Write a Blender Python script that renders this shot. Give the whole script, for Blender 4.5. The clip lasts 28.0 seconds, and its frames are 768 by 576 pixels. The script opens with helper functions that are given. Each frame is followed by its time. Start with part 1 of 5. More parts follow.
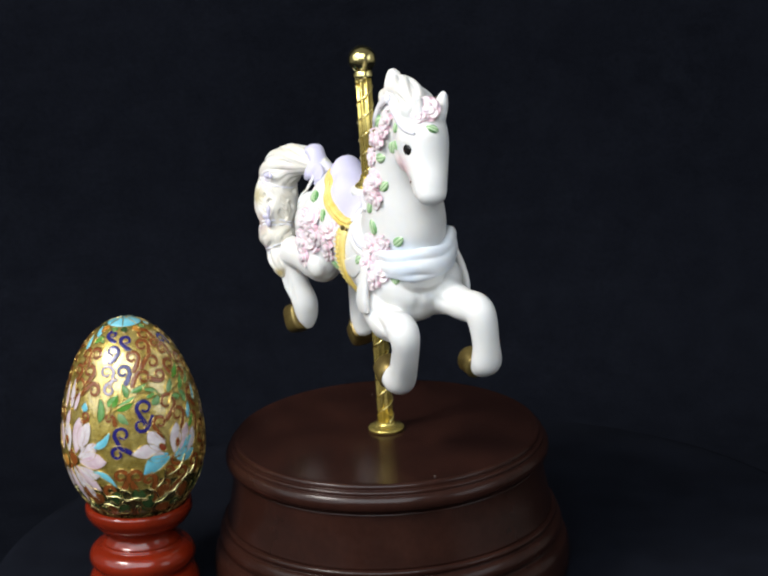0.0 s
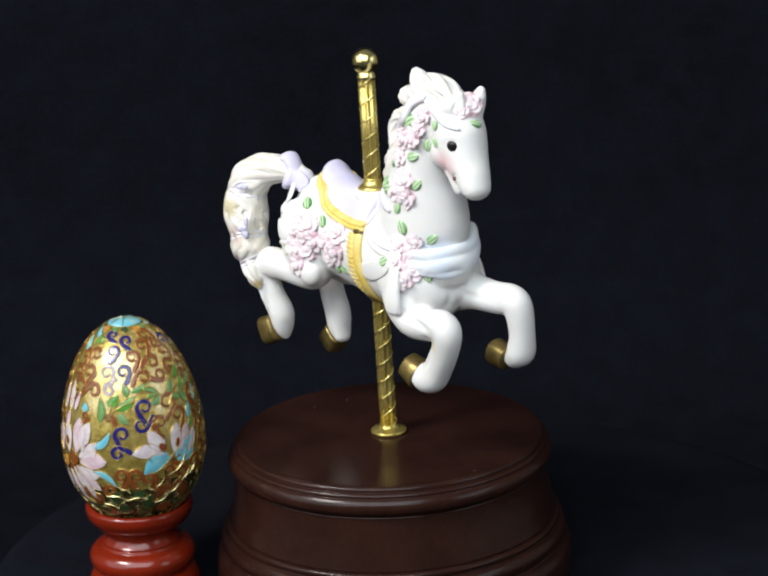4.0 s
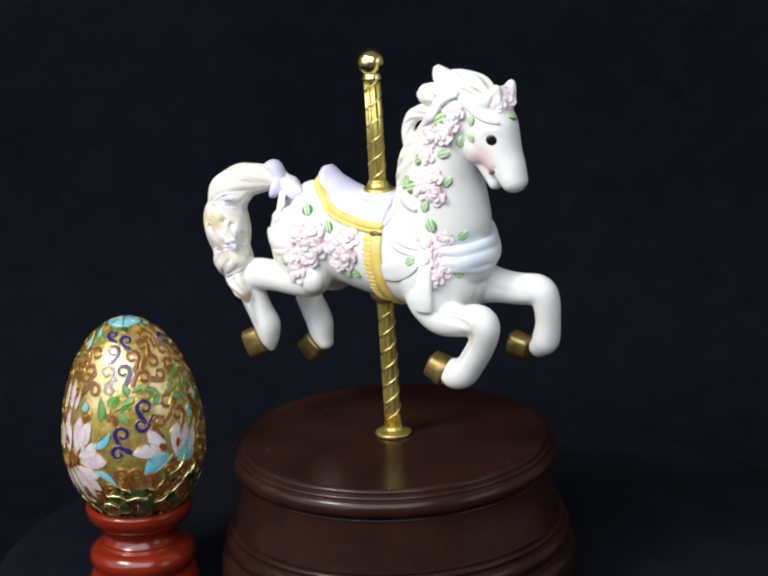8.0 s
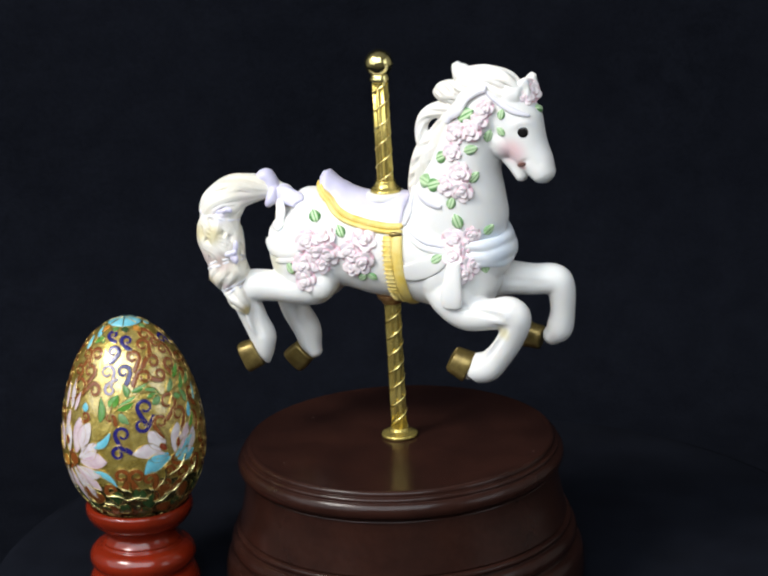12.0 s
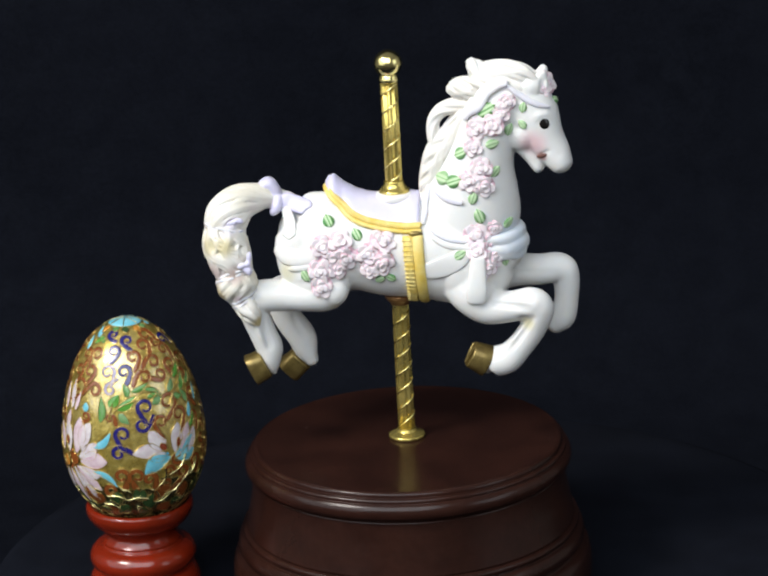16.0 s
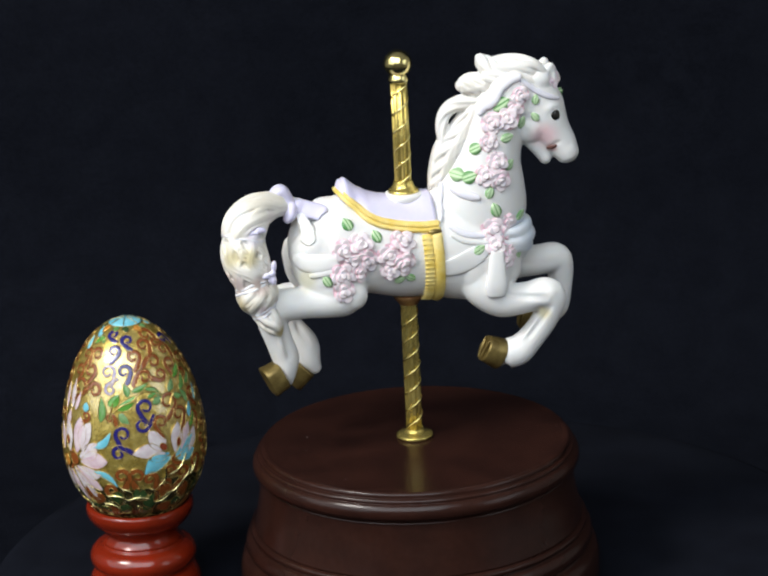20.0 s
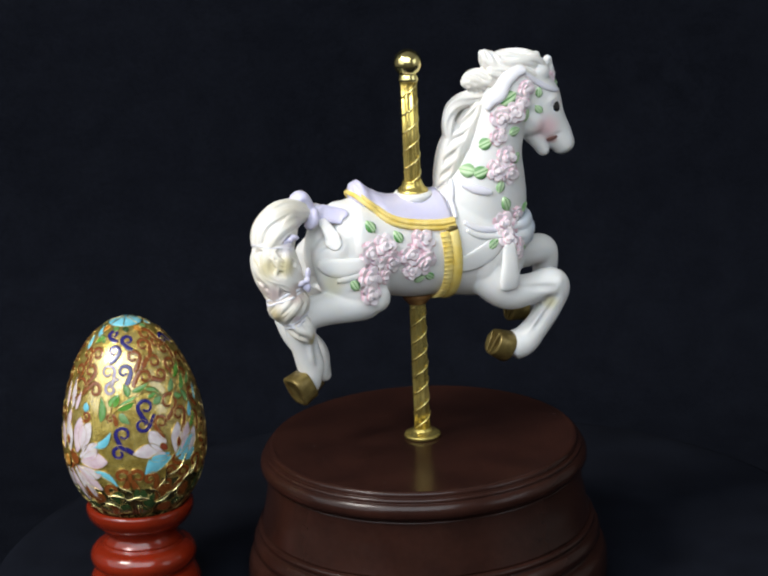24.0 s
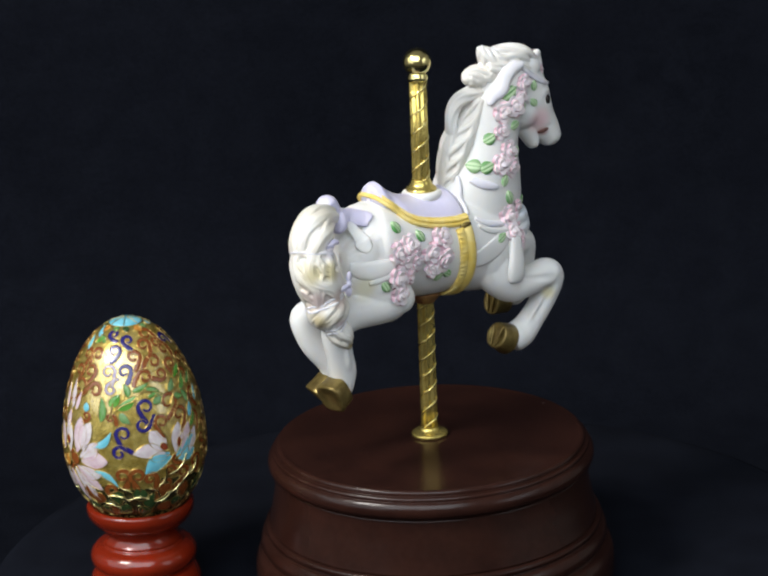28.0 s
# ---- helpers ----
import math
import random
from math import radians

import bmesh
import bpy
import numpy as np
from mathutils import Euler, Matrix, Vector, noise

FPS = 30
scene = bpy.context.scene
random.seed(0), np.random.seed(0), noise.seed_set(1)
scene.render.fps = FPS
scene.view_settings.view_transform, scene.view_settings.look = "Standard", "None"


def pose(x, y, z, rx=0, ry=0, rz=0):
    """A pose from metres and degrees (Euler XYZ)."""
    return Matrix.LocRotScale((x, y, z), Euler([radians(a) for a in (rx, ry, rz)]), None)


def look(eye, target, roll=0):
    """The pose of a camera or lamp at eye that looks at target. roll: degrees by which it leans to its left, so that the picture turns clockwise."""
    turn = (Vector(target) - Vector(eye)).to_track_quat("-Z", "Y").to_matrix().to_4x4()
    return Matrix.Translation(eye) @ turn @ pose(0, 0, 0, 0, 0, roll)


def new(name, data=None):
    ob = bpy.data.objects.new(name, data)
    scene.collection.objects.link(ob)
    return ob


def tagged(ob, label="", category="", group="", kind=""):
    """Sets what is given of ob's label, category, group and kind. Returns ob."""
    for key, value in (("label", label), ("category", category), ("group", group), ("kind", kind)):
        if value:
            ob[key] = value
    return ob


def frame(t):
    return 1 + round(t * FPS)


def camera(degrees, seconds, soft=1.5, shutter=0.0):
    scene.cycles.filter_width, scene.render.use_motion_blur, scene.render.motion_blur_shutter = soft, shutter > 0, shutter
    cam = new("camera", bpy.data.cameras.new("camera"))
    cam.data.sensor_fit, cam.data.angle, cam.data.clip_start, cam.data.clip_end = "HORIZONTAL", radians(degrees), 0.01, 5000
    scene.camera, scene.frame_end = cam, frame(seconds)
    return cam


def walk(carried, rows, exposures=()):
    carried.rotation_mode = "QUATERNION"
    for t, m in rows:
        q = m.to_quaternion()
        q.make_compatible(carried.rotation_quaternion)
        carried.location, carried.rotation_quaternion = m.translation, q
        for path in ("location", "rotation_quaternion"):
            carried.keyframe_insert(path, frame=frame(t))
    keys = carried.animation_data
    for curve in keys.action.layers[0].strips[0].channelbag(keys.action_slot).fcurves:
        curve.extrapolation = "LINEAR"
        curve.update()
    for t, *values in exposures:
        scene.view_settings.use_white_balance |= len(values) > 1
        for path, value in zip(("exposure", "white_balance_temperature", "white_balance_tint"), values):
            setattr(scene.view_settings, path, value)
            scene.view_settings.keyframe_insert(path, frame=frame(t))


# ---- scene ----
from mathutils.bvhtree import BVHTree
from mathutils.kdtree import KDTree

MM = 0.001


def turn(t):
    """The turn of the music box on its key, in degrees."""
    return -65.53392 + t * (3.98769 + t * (-0.008406 + t * 0.0000087))


# ---- camera ----
cam = camera(19.0, 28.0, soft=2.3)
walk(cam, [(0.0, pose(-0.0080, -0.6897, 0.2982, 73.3799, 2.5261, -0.7537)), (28.0, pose(-0.0080, -0.6897, 0.2982, 73.3692, 2.5366, -0.7185))])

# ---- world and light ----
world = bpy.data.worlds.new("room_air")
scene.world = world
world.use_nodes = True
world.node_tree.nodes["Background"].inputs[0].default_value = (0.5, 0.55, 0.65, 1)
world.node_tree.nodes["Background"].inputs[1].default_value = 0.02
scene.view_settings.exposure = -0.11


def area(name, eye, target, size, watts, colour):
    data = bpy.data.lights.new(name, "AREA")
    data.shape, data.size, data.size_y, data.energy, data.color = "RECTANGLE", size[0], size[1], watts, colour
    ob = new(name, data)
    ob.matrix_world = look(eye, target)
    return ob


area("ceiling_lamp", (-0.68, -0.46, 0.90), (0, 0, 0.09), (0.30, 0.26), 10.5, (1.0, 0.965, 0.915))
area("window_light", (-0.18, -1.02, 0.94), (0, 0, 0.09), (1.20, 0.90), 15.0, (0.88, 0.94, 1.0))

# added broad fill that brightens the left side; its source is unseen
area("left_fill", (-1.60, -0.90, 0.80), (0, 0, 0.1), (2.2, 1.2), 15.5, (0.92, 0.96, 1.0))
# added weak blue fill that lifts the right side; no window is known there
area("right_fill", (1.85, -0.95, 0.75), (0, 0, 0.1), (1.3, 1.1), 7.5, (0.84, 0.92, 1.0))


# ---- materials ----
def material(name, colour, rough=0.5, metal=0.0, vary=0.12, scale=300.0, bump=0.0, bump_scale=900.0, spec=0.5, second=None, coat=0.0, sss=0.0, random_tint=0.0, detail=4.0, depth=0.0004):
    """Two scales of noise over a base colour, with fine relief. scale: cycles per metre."""
    m = bpy.data.materials.new(name)
    m.use_nodes = True
    t, n = m.node_tree, m.node_tree.nodes
    b = n["Principled BSDF"]
    geo = n.new("ShaderNodeTexCoord")
    big, fine = n.new("ShaderNodeTexNoise"), n.new("ShaderNodeTexNoise")
    big.inputs["Scale"].default_value, fine.inputs["Scale"].default_value = scale, scale * 7
    big.inputs["Detail"].default_value, fine.inputs["Detail"].default_value = detail, 3
    for k in (big, fine):
        t.links.new(geo.outputs["Object"], k.inputs["Vector"])
    ramp = n.new("ShaderNodeValToRGB")
    second = second or tuple(c * (1 - vary) for c in colour)
    ramp.color_ramp.elements[0].position, ramp.color_ramp.elements[1].position = 0.35, 0.68
    ramp.color_ramp.elements[0].color, ramp.color_ramp.elements[1].color = (*second, 1), (*colour, 1)
    t.links.new(big.outputs["Fac"], ramp.inputs["Fac"])
    mix = n.new("ShaderNodeMix")
    mix.data_type, mix.blend_type = "RGBA", "MULTIPLY"
    mix.inputs[0].default_value = 1.0
    r2 = n.new("ShaderNodeMapRange")
    r2.inputs["To Min"].default_value, r2.inputs["To Max"].default_value = 1 - vary, 1 + vary * 0.4
    t.links.new(fine.outputs["Fac"], r2.inputs["Value"])
    t.links.new(ramp.outputs["Color"], mix.inputs[6])
    t.links.new(r2.outputs["Result"], mix.inputs[7])
    out = mix.outputs[2]
    if random_tint:
        info, hsv, r3 = n.new("ShaderNodeObjectInfo"), n.new("ShaderNodeHueSaturation"), n.new("ShaderNodeMapRange")
        r3.inputs["To Min"].default_value, r3.inputs["To Max"].default_value = 1 - random_tint, 1 + random_tint
        t.links.new(info.outputs["Random"], r3.inputs["Value"])
        t.links.new(r3.outputs["Result"], hsv.inputs["Saturation"])
        t.links.new(out, hsv.inputs["Color"])
        out = hsv.outputs["Color"]
    t.links.new(out, b.inputs["Base Color"])
    rr = n.new("ShaderNodeMapRange")
    rr.inputs["To Min"].default_value, rr.inputs["To Max"].default_value = rough * 0.85, min(1, rough * 1.2)
    t.links.new(fine.outputs["Fac"], rr.inputs["Value"])
    t.links.new(rr.outputs["Result"], b.inputs["Roughness"])
    b.inputs["Metallic"].default_value = metal
    b.inputs["Specular IOR Level"].default_value = spec
    b.inputs["Coat Weight"].default_value = coat
    b.inputs["Coat Roughness"].default_value = 0.16 if coat > 0.9 else 0.07
    b.inputs["Coat IOR"].default_value = 2.2 if coat > 0.9 else 1.5
    if sss:
        b.inputs["Subsurface Weight"].default_value = sss
        b.inputs["Subsurface Radius"].default_value = (0.0012, 0.001, 0.0008)
    if bump:
        bn, nn = n.new("ShaderNodeBump"), n.new("ShaderNodeTexNoise")
        nn.inputs["Scale"].default_value, nn.inputs["Detail"].default_value = bump_scale, 3
        bn.inputs["Strength"].default_value, bn.inputs["Distance"].default_value = bump, depth
        t.links.new(geo.outputs["Object"], nn.inputs["Vector"])
        t.links.new(nn.outputs["Fac"], bn.inputs["Height"])
        t.links.new(bn.outputs["Normal"], b.inputs["Normal"])
    return m


velvet = material("black_velvet", (0.0085, 0.0100, 0.0155), 0.95, vary=0.4, scale=60, bump=0.5, bump_scale=1800, spec=0.03, second=(0.0065, 0.0075, 0.0115))
velvet_far = material("black_backdrop_cloth", (0.0078, 0.0092, 0.0142), 0.95, vary=0.5, scale=60, bump=0.8, bump_scale=700, spec=0.03, second=(0.0060, 0.0071, 0.0112))
plaster = material("grey_plaster", (0.66, 0.64, 0.61), 0.9, scale=8, bump=0.2, bump_scale=60)
carpet = material("brown_carpet", (0.08, 0.07, 0.06), 0.95, scale=20, bump=0.5, bump_scale=200)
mahogany = material("dark_mahogany", (0.031, 0.0114, 0.0078), 0.22, vary=0.3, scale=70, bump=0.015, bump_scale=1500, second=(0.021, 0.0080, 0.0058), spec=0.27, coat=0.0)
brass = material("polished_brass", (0.72, 0.58, 0.18), 0.25, 0.80, vary=0.16, scale=200, second=(0.58, 0.45, 0.12))
brass_mirror = material("mirror_brass", (0.92, 0.80, 0.35), 0.20, 1.0, vary=0.08, scale=200)
bisque = material("white_bisque_porcelain", (0.80, 0.80, 0.785), 0.50, vary=0.03, scale=60, bump=0.05, bump_scale=1500, sss=0.25, spec=0.38)


def airbrush(m, spots):
    """Sprayed tints on the glaze: soft spots of (x, y, z, radius, colour), in millimetres."""
    t, n = m.node_tree, m.node_tree.nodes
    b = n["Principled BSDF"]
    out = b.inputs["Base Color"].links[0].from_socket
    geo = n.new("ShaderNodeTexCoord")
    for x, y, z, r, colour in spots:
        d, ramp, mix = n.new("ShaderNodeVectorMath"), n.new("ShaderNodeMapRange"), n.new("ShaderNodeMix")
        d.operation, mix.data_type = "DISTANCE", "RGBA"
        d.inputs[1].default_value = (x * MM, y * MM, z * MM)
        ramp.interpolation_type = "SMOOTHSTEP"
        ramp.inputs["From Min"].default_value, ramp.inputs["From Max"].default_value = r * MM, r * MM * 0.2
        ramp.inputs["To Min"].default_value, ramp.inputs["To Max"].default_value = 0.0, 1.0
        t.links.new(geo.outputs["Object"], d.inputs[0])
        t.links.new(d.outputs["Value"], ramp.inputs["Value"])
        t.links.new(ramp.outputs["Result"], mix.inputs[0])
        t.links.new(out, mix.inputs[6])
        mix.inputs[7].default_value = (*colour, 1)
        out = mix.outputs[2]
    t.links.new(out, b.inputs["Base Color"])


airbrush(bisque, [(42.0, -9.5, 141.6, 6.0, (0.84, 0.62, 0.64)), (44.3, -8.6, 137.2, 2.4, (0.55, 0.30, 0.28)), (34.5, -8.0, 112.5, 9.0, (0.76, 0.81, 0.87)), (-31.8, -4.0, 126.9, 7.0, (0.76, 0.74, 0.84)),
                  (-34.0, -13.0, 104.5, 5.0, (0.70, 0.68, 0.54)), (-18.4, -12.0, 95.7, 5.0, (0.84, 0.82, 0.76)), (39.4, -14.0, 87.2, 3.6, (0.70, 0.66, 0.46)), (1.0, -2.0, 91.7, 5.0, (0.80, 0.66, 0.58))])
tail_wash = material("cream_and_ochre_washed_bisque", (0.80, 0.79, 0.76), 0.48, vary=0.06, scale=110, bump=0.05, bump_scale=1500, second=(0.74, 0.70, 0.60), sss=0.2)
airbrush(tail_wash, [(-51.5, -19.0, 114.7, 4.5, (0.58, 0.52, 0.32)), (-55.3, -14.0, 112.3, 4.5, (0.62, 0.54, 0.34)), (-48.8, -19.0, 106.0, 4.6, (0.56, 0.46, 0.42)), (-53.6, -14.0, 104.8, 4.5, (0.58, 0.49, 0.42)), (-44.4, -10.0, 124.7, 4.0, (0.70, 0.64, 0.62)),
                     (-50.0, -17.0, 100.6, 3.6, (0.62, 0.54, 0.36)), (-47.9, -18.0, 98.0, 2.6, (0.60, 0.50, 0.52)), (-43.1, -16.0, 90.3, 2.6, (0.52, 0.42, 0.20))])
airbrush(tail_wash, [(-49.5, -17.0, 120.4, 4.0, (0.74, 0.70, 0.76)), (-56.1, -16.7, 114.6, 4.6, (0.60, 0.54, 0.34)), (-59.1, -14.4, 117.0, 3.6, (0.70, 0.65, 0.50)), (-54.7, -16.6, 106.6, 4.6, (0.60, 0.50, 0.48)), (-58.0, -14.1, 107.8, 3.6, (0.62, 0.53, 0.48)), (-53.6, -15.8, 99.8, 4.2, (0.54, 0.46, 0.28)), (-55.3, -16.5, 124.6, 3.0, (0.74, 0.70, 0.62))])
cream = material("cream_washed_bisque", (0.81, 0.805, 0.785), 0.48, vary=0.05, scale=60, bump=0.05, bump_scale=1500, second=(0.77, 0.74, 0.67), sss=0.2)
lavender = material("lavender_glaze", (0.62, 0.60, 0.80), 0.40, vary=0.05, scale=90, bump=0.03, second=(0.70, 0.68, 0.83), sss=0.2)
pale_lilac = material("pale_lilac_glaze", (0.73, 0.72, 0.80), 0.46, vary=0.04, scale=90, second=(0.78, 0.78, 0.81), sss=0.2)
pale_blue = material("pale_blue_glaze", (0.70, 0.78, 0.88), 0.42, vary=0.05, scale=90, second=(0.83, 0.85, 0.87), sss=0.2)
rose_pink = material("pink_rose_glaze", (0.84, 0.74, 0.78), 0.44, vary=0.04, scale=0.4, second=(0.85, 0.78, 0.80), sss=0.2)
rose_deep = material("deep_rose_crease", (0.72, 0.44, 0.53), 0.45, vary=0.06, scale=0.8, second=(0.80, 0.60, 0.66), sss=0.2)
leaf_green = material("green_leaf_glaze", (0.50, 0.70, 0.40), 0.42, vary=0.1, scale=1.5, second=(0.60, 0.76, 0.50))


def axis_tint(m, axis, low, high, colour, amount=1.0, jitter=0.25):
    """Mixes in a second colour where the relief is low (or off the midrib), uneven from piece to piece."""
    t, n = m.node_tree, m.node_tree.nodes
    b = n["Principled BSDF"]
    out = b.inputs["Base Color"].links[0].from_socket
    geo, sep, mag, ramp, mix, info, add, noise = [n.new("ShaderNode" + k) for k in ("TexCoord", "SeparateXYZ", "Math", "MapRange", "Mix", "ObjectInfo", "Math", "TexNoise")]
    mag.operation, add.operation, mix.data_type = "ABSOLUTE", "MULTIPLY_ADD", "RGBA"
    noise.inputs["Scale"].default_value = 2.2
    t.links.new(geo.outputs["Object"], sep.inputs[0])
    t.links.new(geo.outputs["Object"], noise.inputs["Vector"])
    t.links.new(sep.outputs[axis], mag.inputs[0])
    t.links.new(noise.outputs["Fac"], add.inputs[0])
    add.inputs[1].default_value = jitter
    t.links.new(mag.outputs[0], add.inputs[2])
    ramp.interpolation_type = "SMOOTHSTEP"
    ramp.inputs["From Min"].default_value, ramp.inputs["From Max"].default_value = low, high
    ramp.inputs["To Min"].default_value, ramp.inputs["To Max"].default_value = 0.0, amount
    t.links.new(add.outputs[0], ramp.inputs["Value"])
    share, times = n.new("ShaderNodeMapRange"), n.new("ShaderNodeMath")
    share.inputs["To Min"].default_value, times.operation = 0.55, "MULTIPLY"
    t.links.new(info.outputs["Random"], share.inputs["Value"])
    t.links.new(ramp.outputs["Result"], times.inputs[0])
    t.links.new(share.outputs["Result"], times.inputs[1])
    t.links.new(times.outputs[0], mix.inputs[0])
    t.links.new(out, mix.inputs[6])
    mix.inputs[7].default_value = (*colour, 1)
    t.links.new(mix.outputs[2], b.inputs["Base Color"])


axis_tint(rose_pink, 2, 0.42, 0.10, (0.72, 0.44, 0.52), 0.8)
axis_tint(leaf_green, 0, 0.13, 0.24, (0.06, 0.25, 0.05), 1.0, 0.05)
axis_tint(leaf_green, 0, 0.07, 0.035, (0.08, 0.30, 0.06), 1.0, 0.03)
yellow = material("yellow_gold_glaze", (0.80, 0.58, 0.11), 0.42, vary=0.12, scale=250, second=(0.86, 0.70, 0.26))
hoof_gold = material("dull_gold_paint", (0.32, 0.24, 0.08), 0.33, 0.65, vary=0.35, scale=250, second=(0.17, 0.12, 0.038))
# pale gold darkened to russet, with the belly's shade put into the colour
russet = material("shaded_gilt", (0.42, 0.24, 0.09), 0.3, 0.5, vary=0.3, scale=300, second=(0.24, 0.10, 0.04))
eye_black = material("glossy_black_eye", (0.008, 0.007, 0.007), 0.12, vary=0.1, coat=0.5)
mouth_rose = material("dusty_rose_wash", (0.16, 0.07, 0.055), 0.5, vary=0.2, scale=900)
lacquer = material("red_lacquer", (0.215, 0.0155, 0.0040), 0.20, vary=0.2, scale=120, second=(0.175, 0.016, 0.0045), spec=0.4, coat=0.35, bump=0.02, bump_scale=1200)
egg_gold = material("stippled_gold", (0.84, 0.66, 0.17), 0.28, 0.70, vary=0.3, scale=420, bump=0.4, bump_scale=1100, second=(0.54, 0.38, 0.06), coat=1.0, depth=0.0005)
wire_gold = material("gold_wire", (0.70, 0.54, 0.20), 0.34, 1.0, vary=0.2, scale=700, second=(0.45, 0.32, 0.10))
gilt = material("gilt_wire_and_glints", (0.95, 0.84, 0.40), 0.24, 1.0, vary=0.15, scale=700)
enamel = {
    "blue": material("cobalt_enamel", (0.022, 0.018, 0.16), 0.22, scale=500, vary=0.2, coat=0.4),
    # blue enamel made pale, with the egg's highlight put into the colour
    "lilac": material("highlight_pale_enamel", (0.30, 0.26, 0.42), 0.22, scale=500, vary=0.2, second=(0.44, 0.40, 0.52), coat=0.4),
    "brown": material("russet_enamel", (0.25, 0.072, 0.016), 0.24, scale=500, vary=0.2, coat=0.4),
    "green": material("leaf_green_enamel", (0.07, 0.22, 0.04), 0.24, scale=400, vary=0.2, second=(0.16, 0.34, 0.10), coat=0.4, random_tint=0.2),
    "turquoise": material("turquoise_enamel", (0.12, 0.46, 0.58), 0.24, scale=300, vary=0.2, second=(0.24, 0.60, 0.70), coat=0.4),
    "pink": material("pale_pink_enamel", (0.58, 0.40, 0.47), 0.24, scale=420, vary=0.15, second=(0.70, 0.60, 0.62), coat=0.4),
    "white": material("white_enamel", (0.70, 0.67, 0.67), 0.24, scale=420, vary=0.15, second=(0.58, 0.48, 0.52), coat=0.4),
    "red": material("brick_red_enamel", (0.26, 0.05, 0.02), 0.24, scale=500, vary=0.2, coat=0.4),
    "bottle": material("bottle_green_enamel", (0.025, 0.060, 0.018), 0.22, scale=400, vary=0.2, second=(0.05, 0.10, 0.03), coat=0.4),
    "ground": material("dark_olive_enamel_and_shade", (0.060, 0.042, 0.012), 0.24, scale=700, vary=0.4, second=(0.020, 0.030, 0.010), coat=0.5, bump=0.8, bump_scale=1400),
    "ochre": material("ochre_enamel", (0.55, 0.24, 0.04), 0.24, scale=500, vary=0.2, coat=0.4),
}


# ---- mesh helpers ----
def part(name, bm, mat, parent=None, label="", smooth=True, scale=MM, kind=""):
    """Links a bmesh, built in millimetres, as one mesh object under a thing or a part."""
    if scale != 1:
        bmesh.ops.scale(bm, vec=(scale,) * 3, verts=bm.verts)
    me = bpy.data.meshes.new(name)
    bm.to_mesh(me)
    bm.free()
    for m in mat if isinstance(mat, (list, tuple)) else (mat,):
        me.materials.append(m)
    if smooth:
        me.polygons.foreach_set("use_smooth", [True] * len(me.polygons))
    ob = new(name, me)
    ob.parent = parent
    return tagged(ob, label, kind=kind)


def group_of(name, m=None):
    ob = new(name)
    ob.empty_display_size = 0.01
    if m:
        ob.matrix_world = m
    return ob


def lathe(bm, profile, seg=96, centre=(0, 0), mat=0):
    """Turns a profile of (radius, height) round the vertical; ends at radius 0 close it."""
    rings = []
    for r, z in profile:
        if r < 1e-6:
            rings.append([bm.verts.new((centre[0], centre[1], z))])
        else:
            rings.append([bm.verts.new((centre[0] + r * math.cos(2 * math.pi * k / seg), centre[1] + r * math.sin(2 * math.pi * k / seg), z)) for k in range(seg)])
    for a, b in zip(rings, rings[1:]):
        for k in range(seg):
            q = (k + 1) % seg
            if len(a) == 1 and len(b) == 1:
                continue
            v = [a[0], b[q], b[k]] if len(a) == 1 else [a[k], a[q], b[0]] if len(b) == 1 else [a[k], a[q], b[q], b[k]]
            bm.faces.new(v).material_index = mat
    return bm


def rounded(points, n=5):
    """Smooths a profile of points with a spline."""
    out = []
    p = [points[0], *points, points[-1]]
    for a, b, c, d in zip(p, p[1:], p[2:], p[3:]):
        for k in range(n):
            t = k / n
            out.append(tuple(0.5 * (2 * q + (r - o) * t + (2 * o - 5 * q + 4 * r - s) * t * t + (3 * q - o - 3 * r + s) * t ** 3) for o, q, r, s in zip(a, b, c, d)))
    out.append(tuple(points[-1]))
    return out


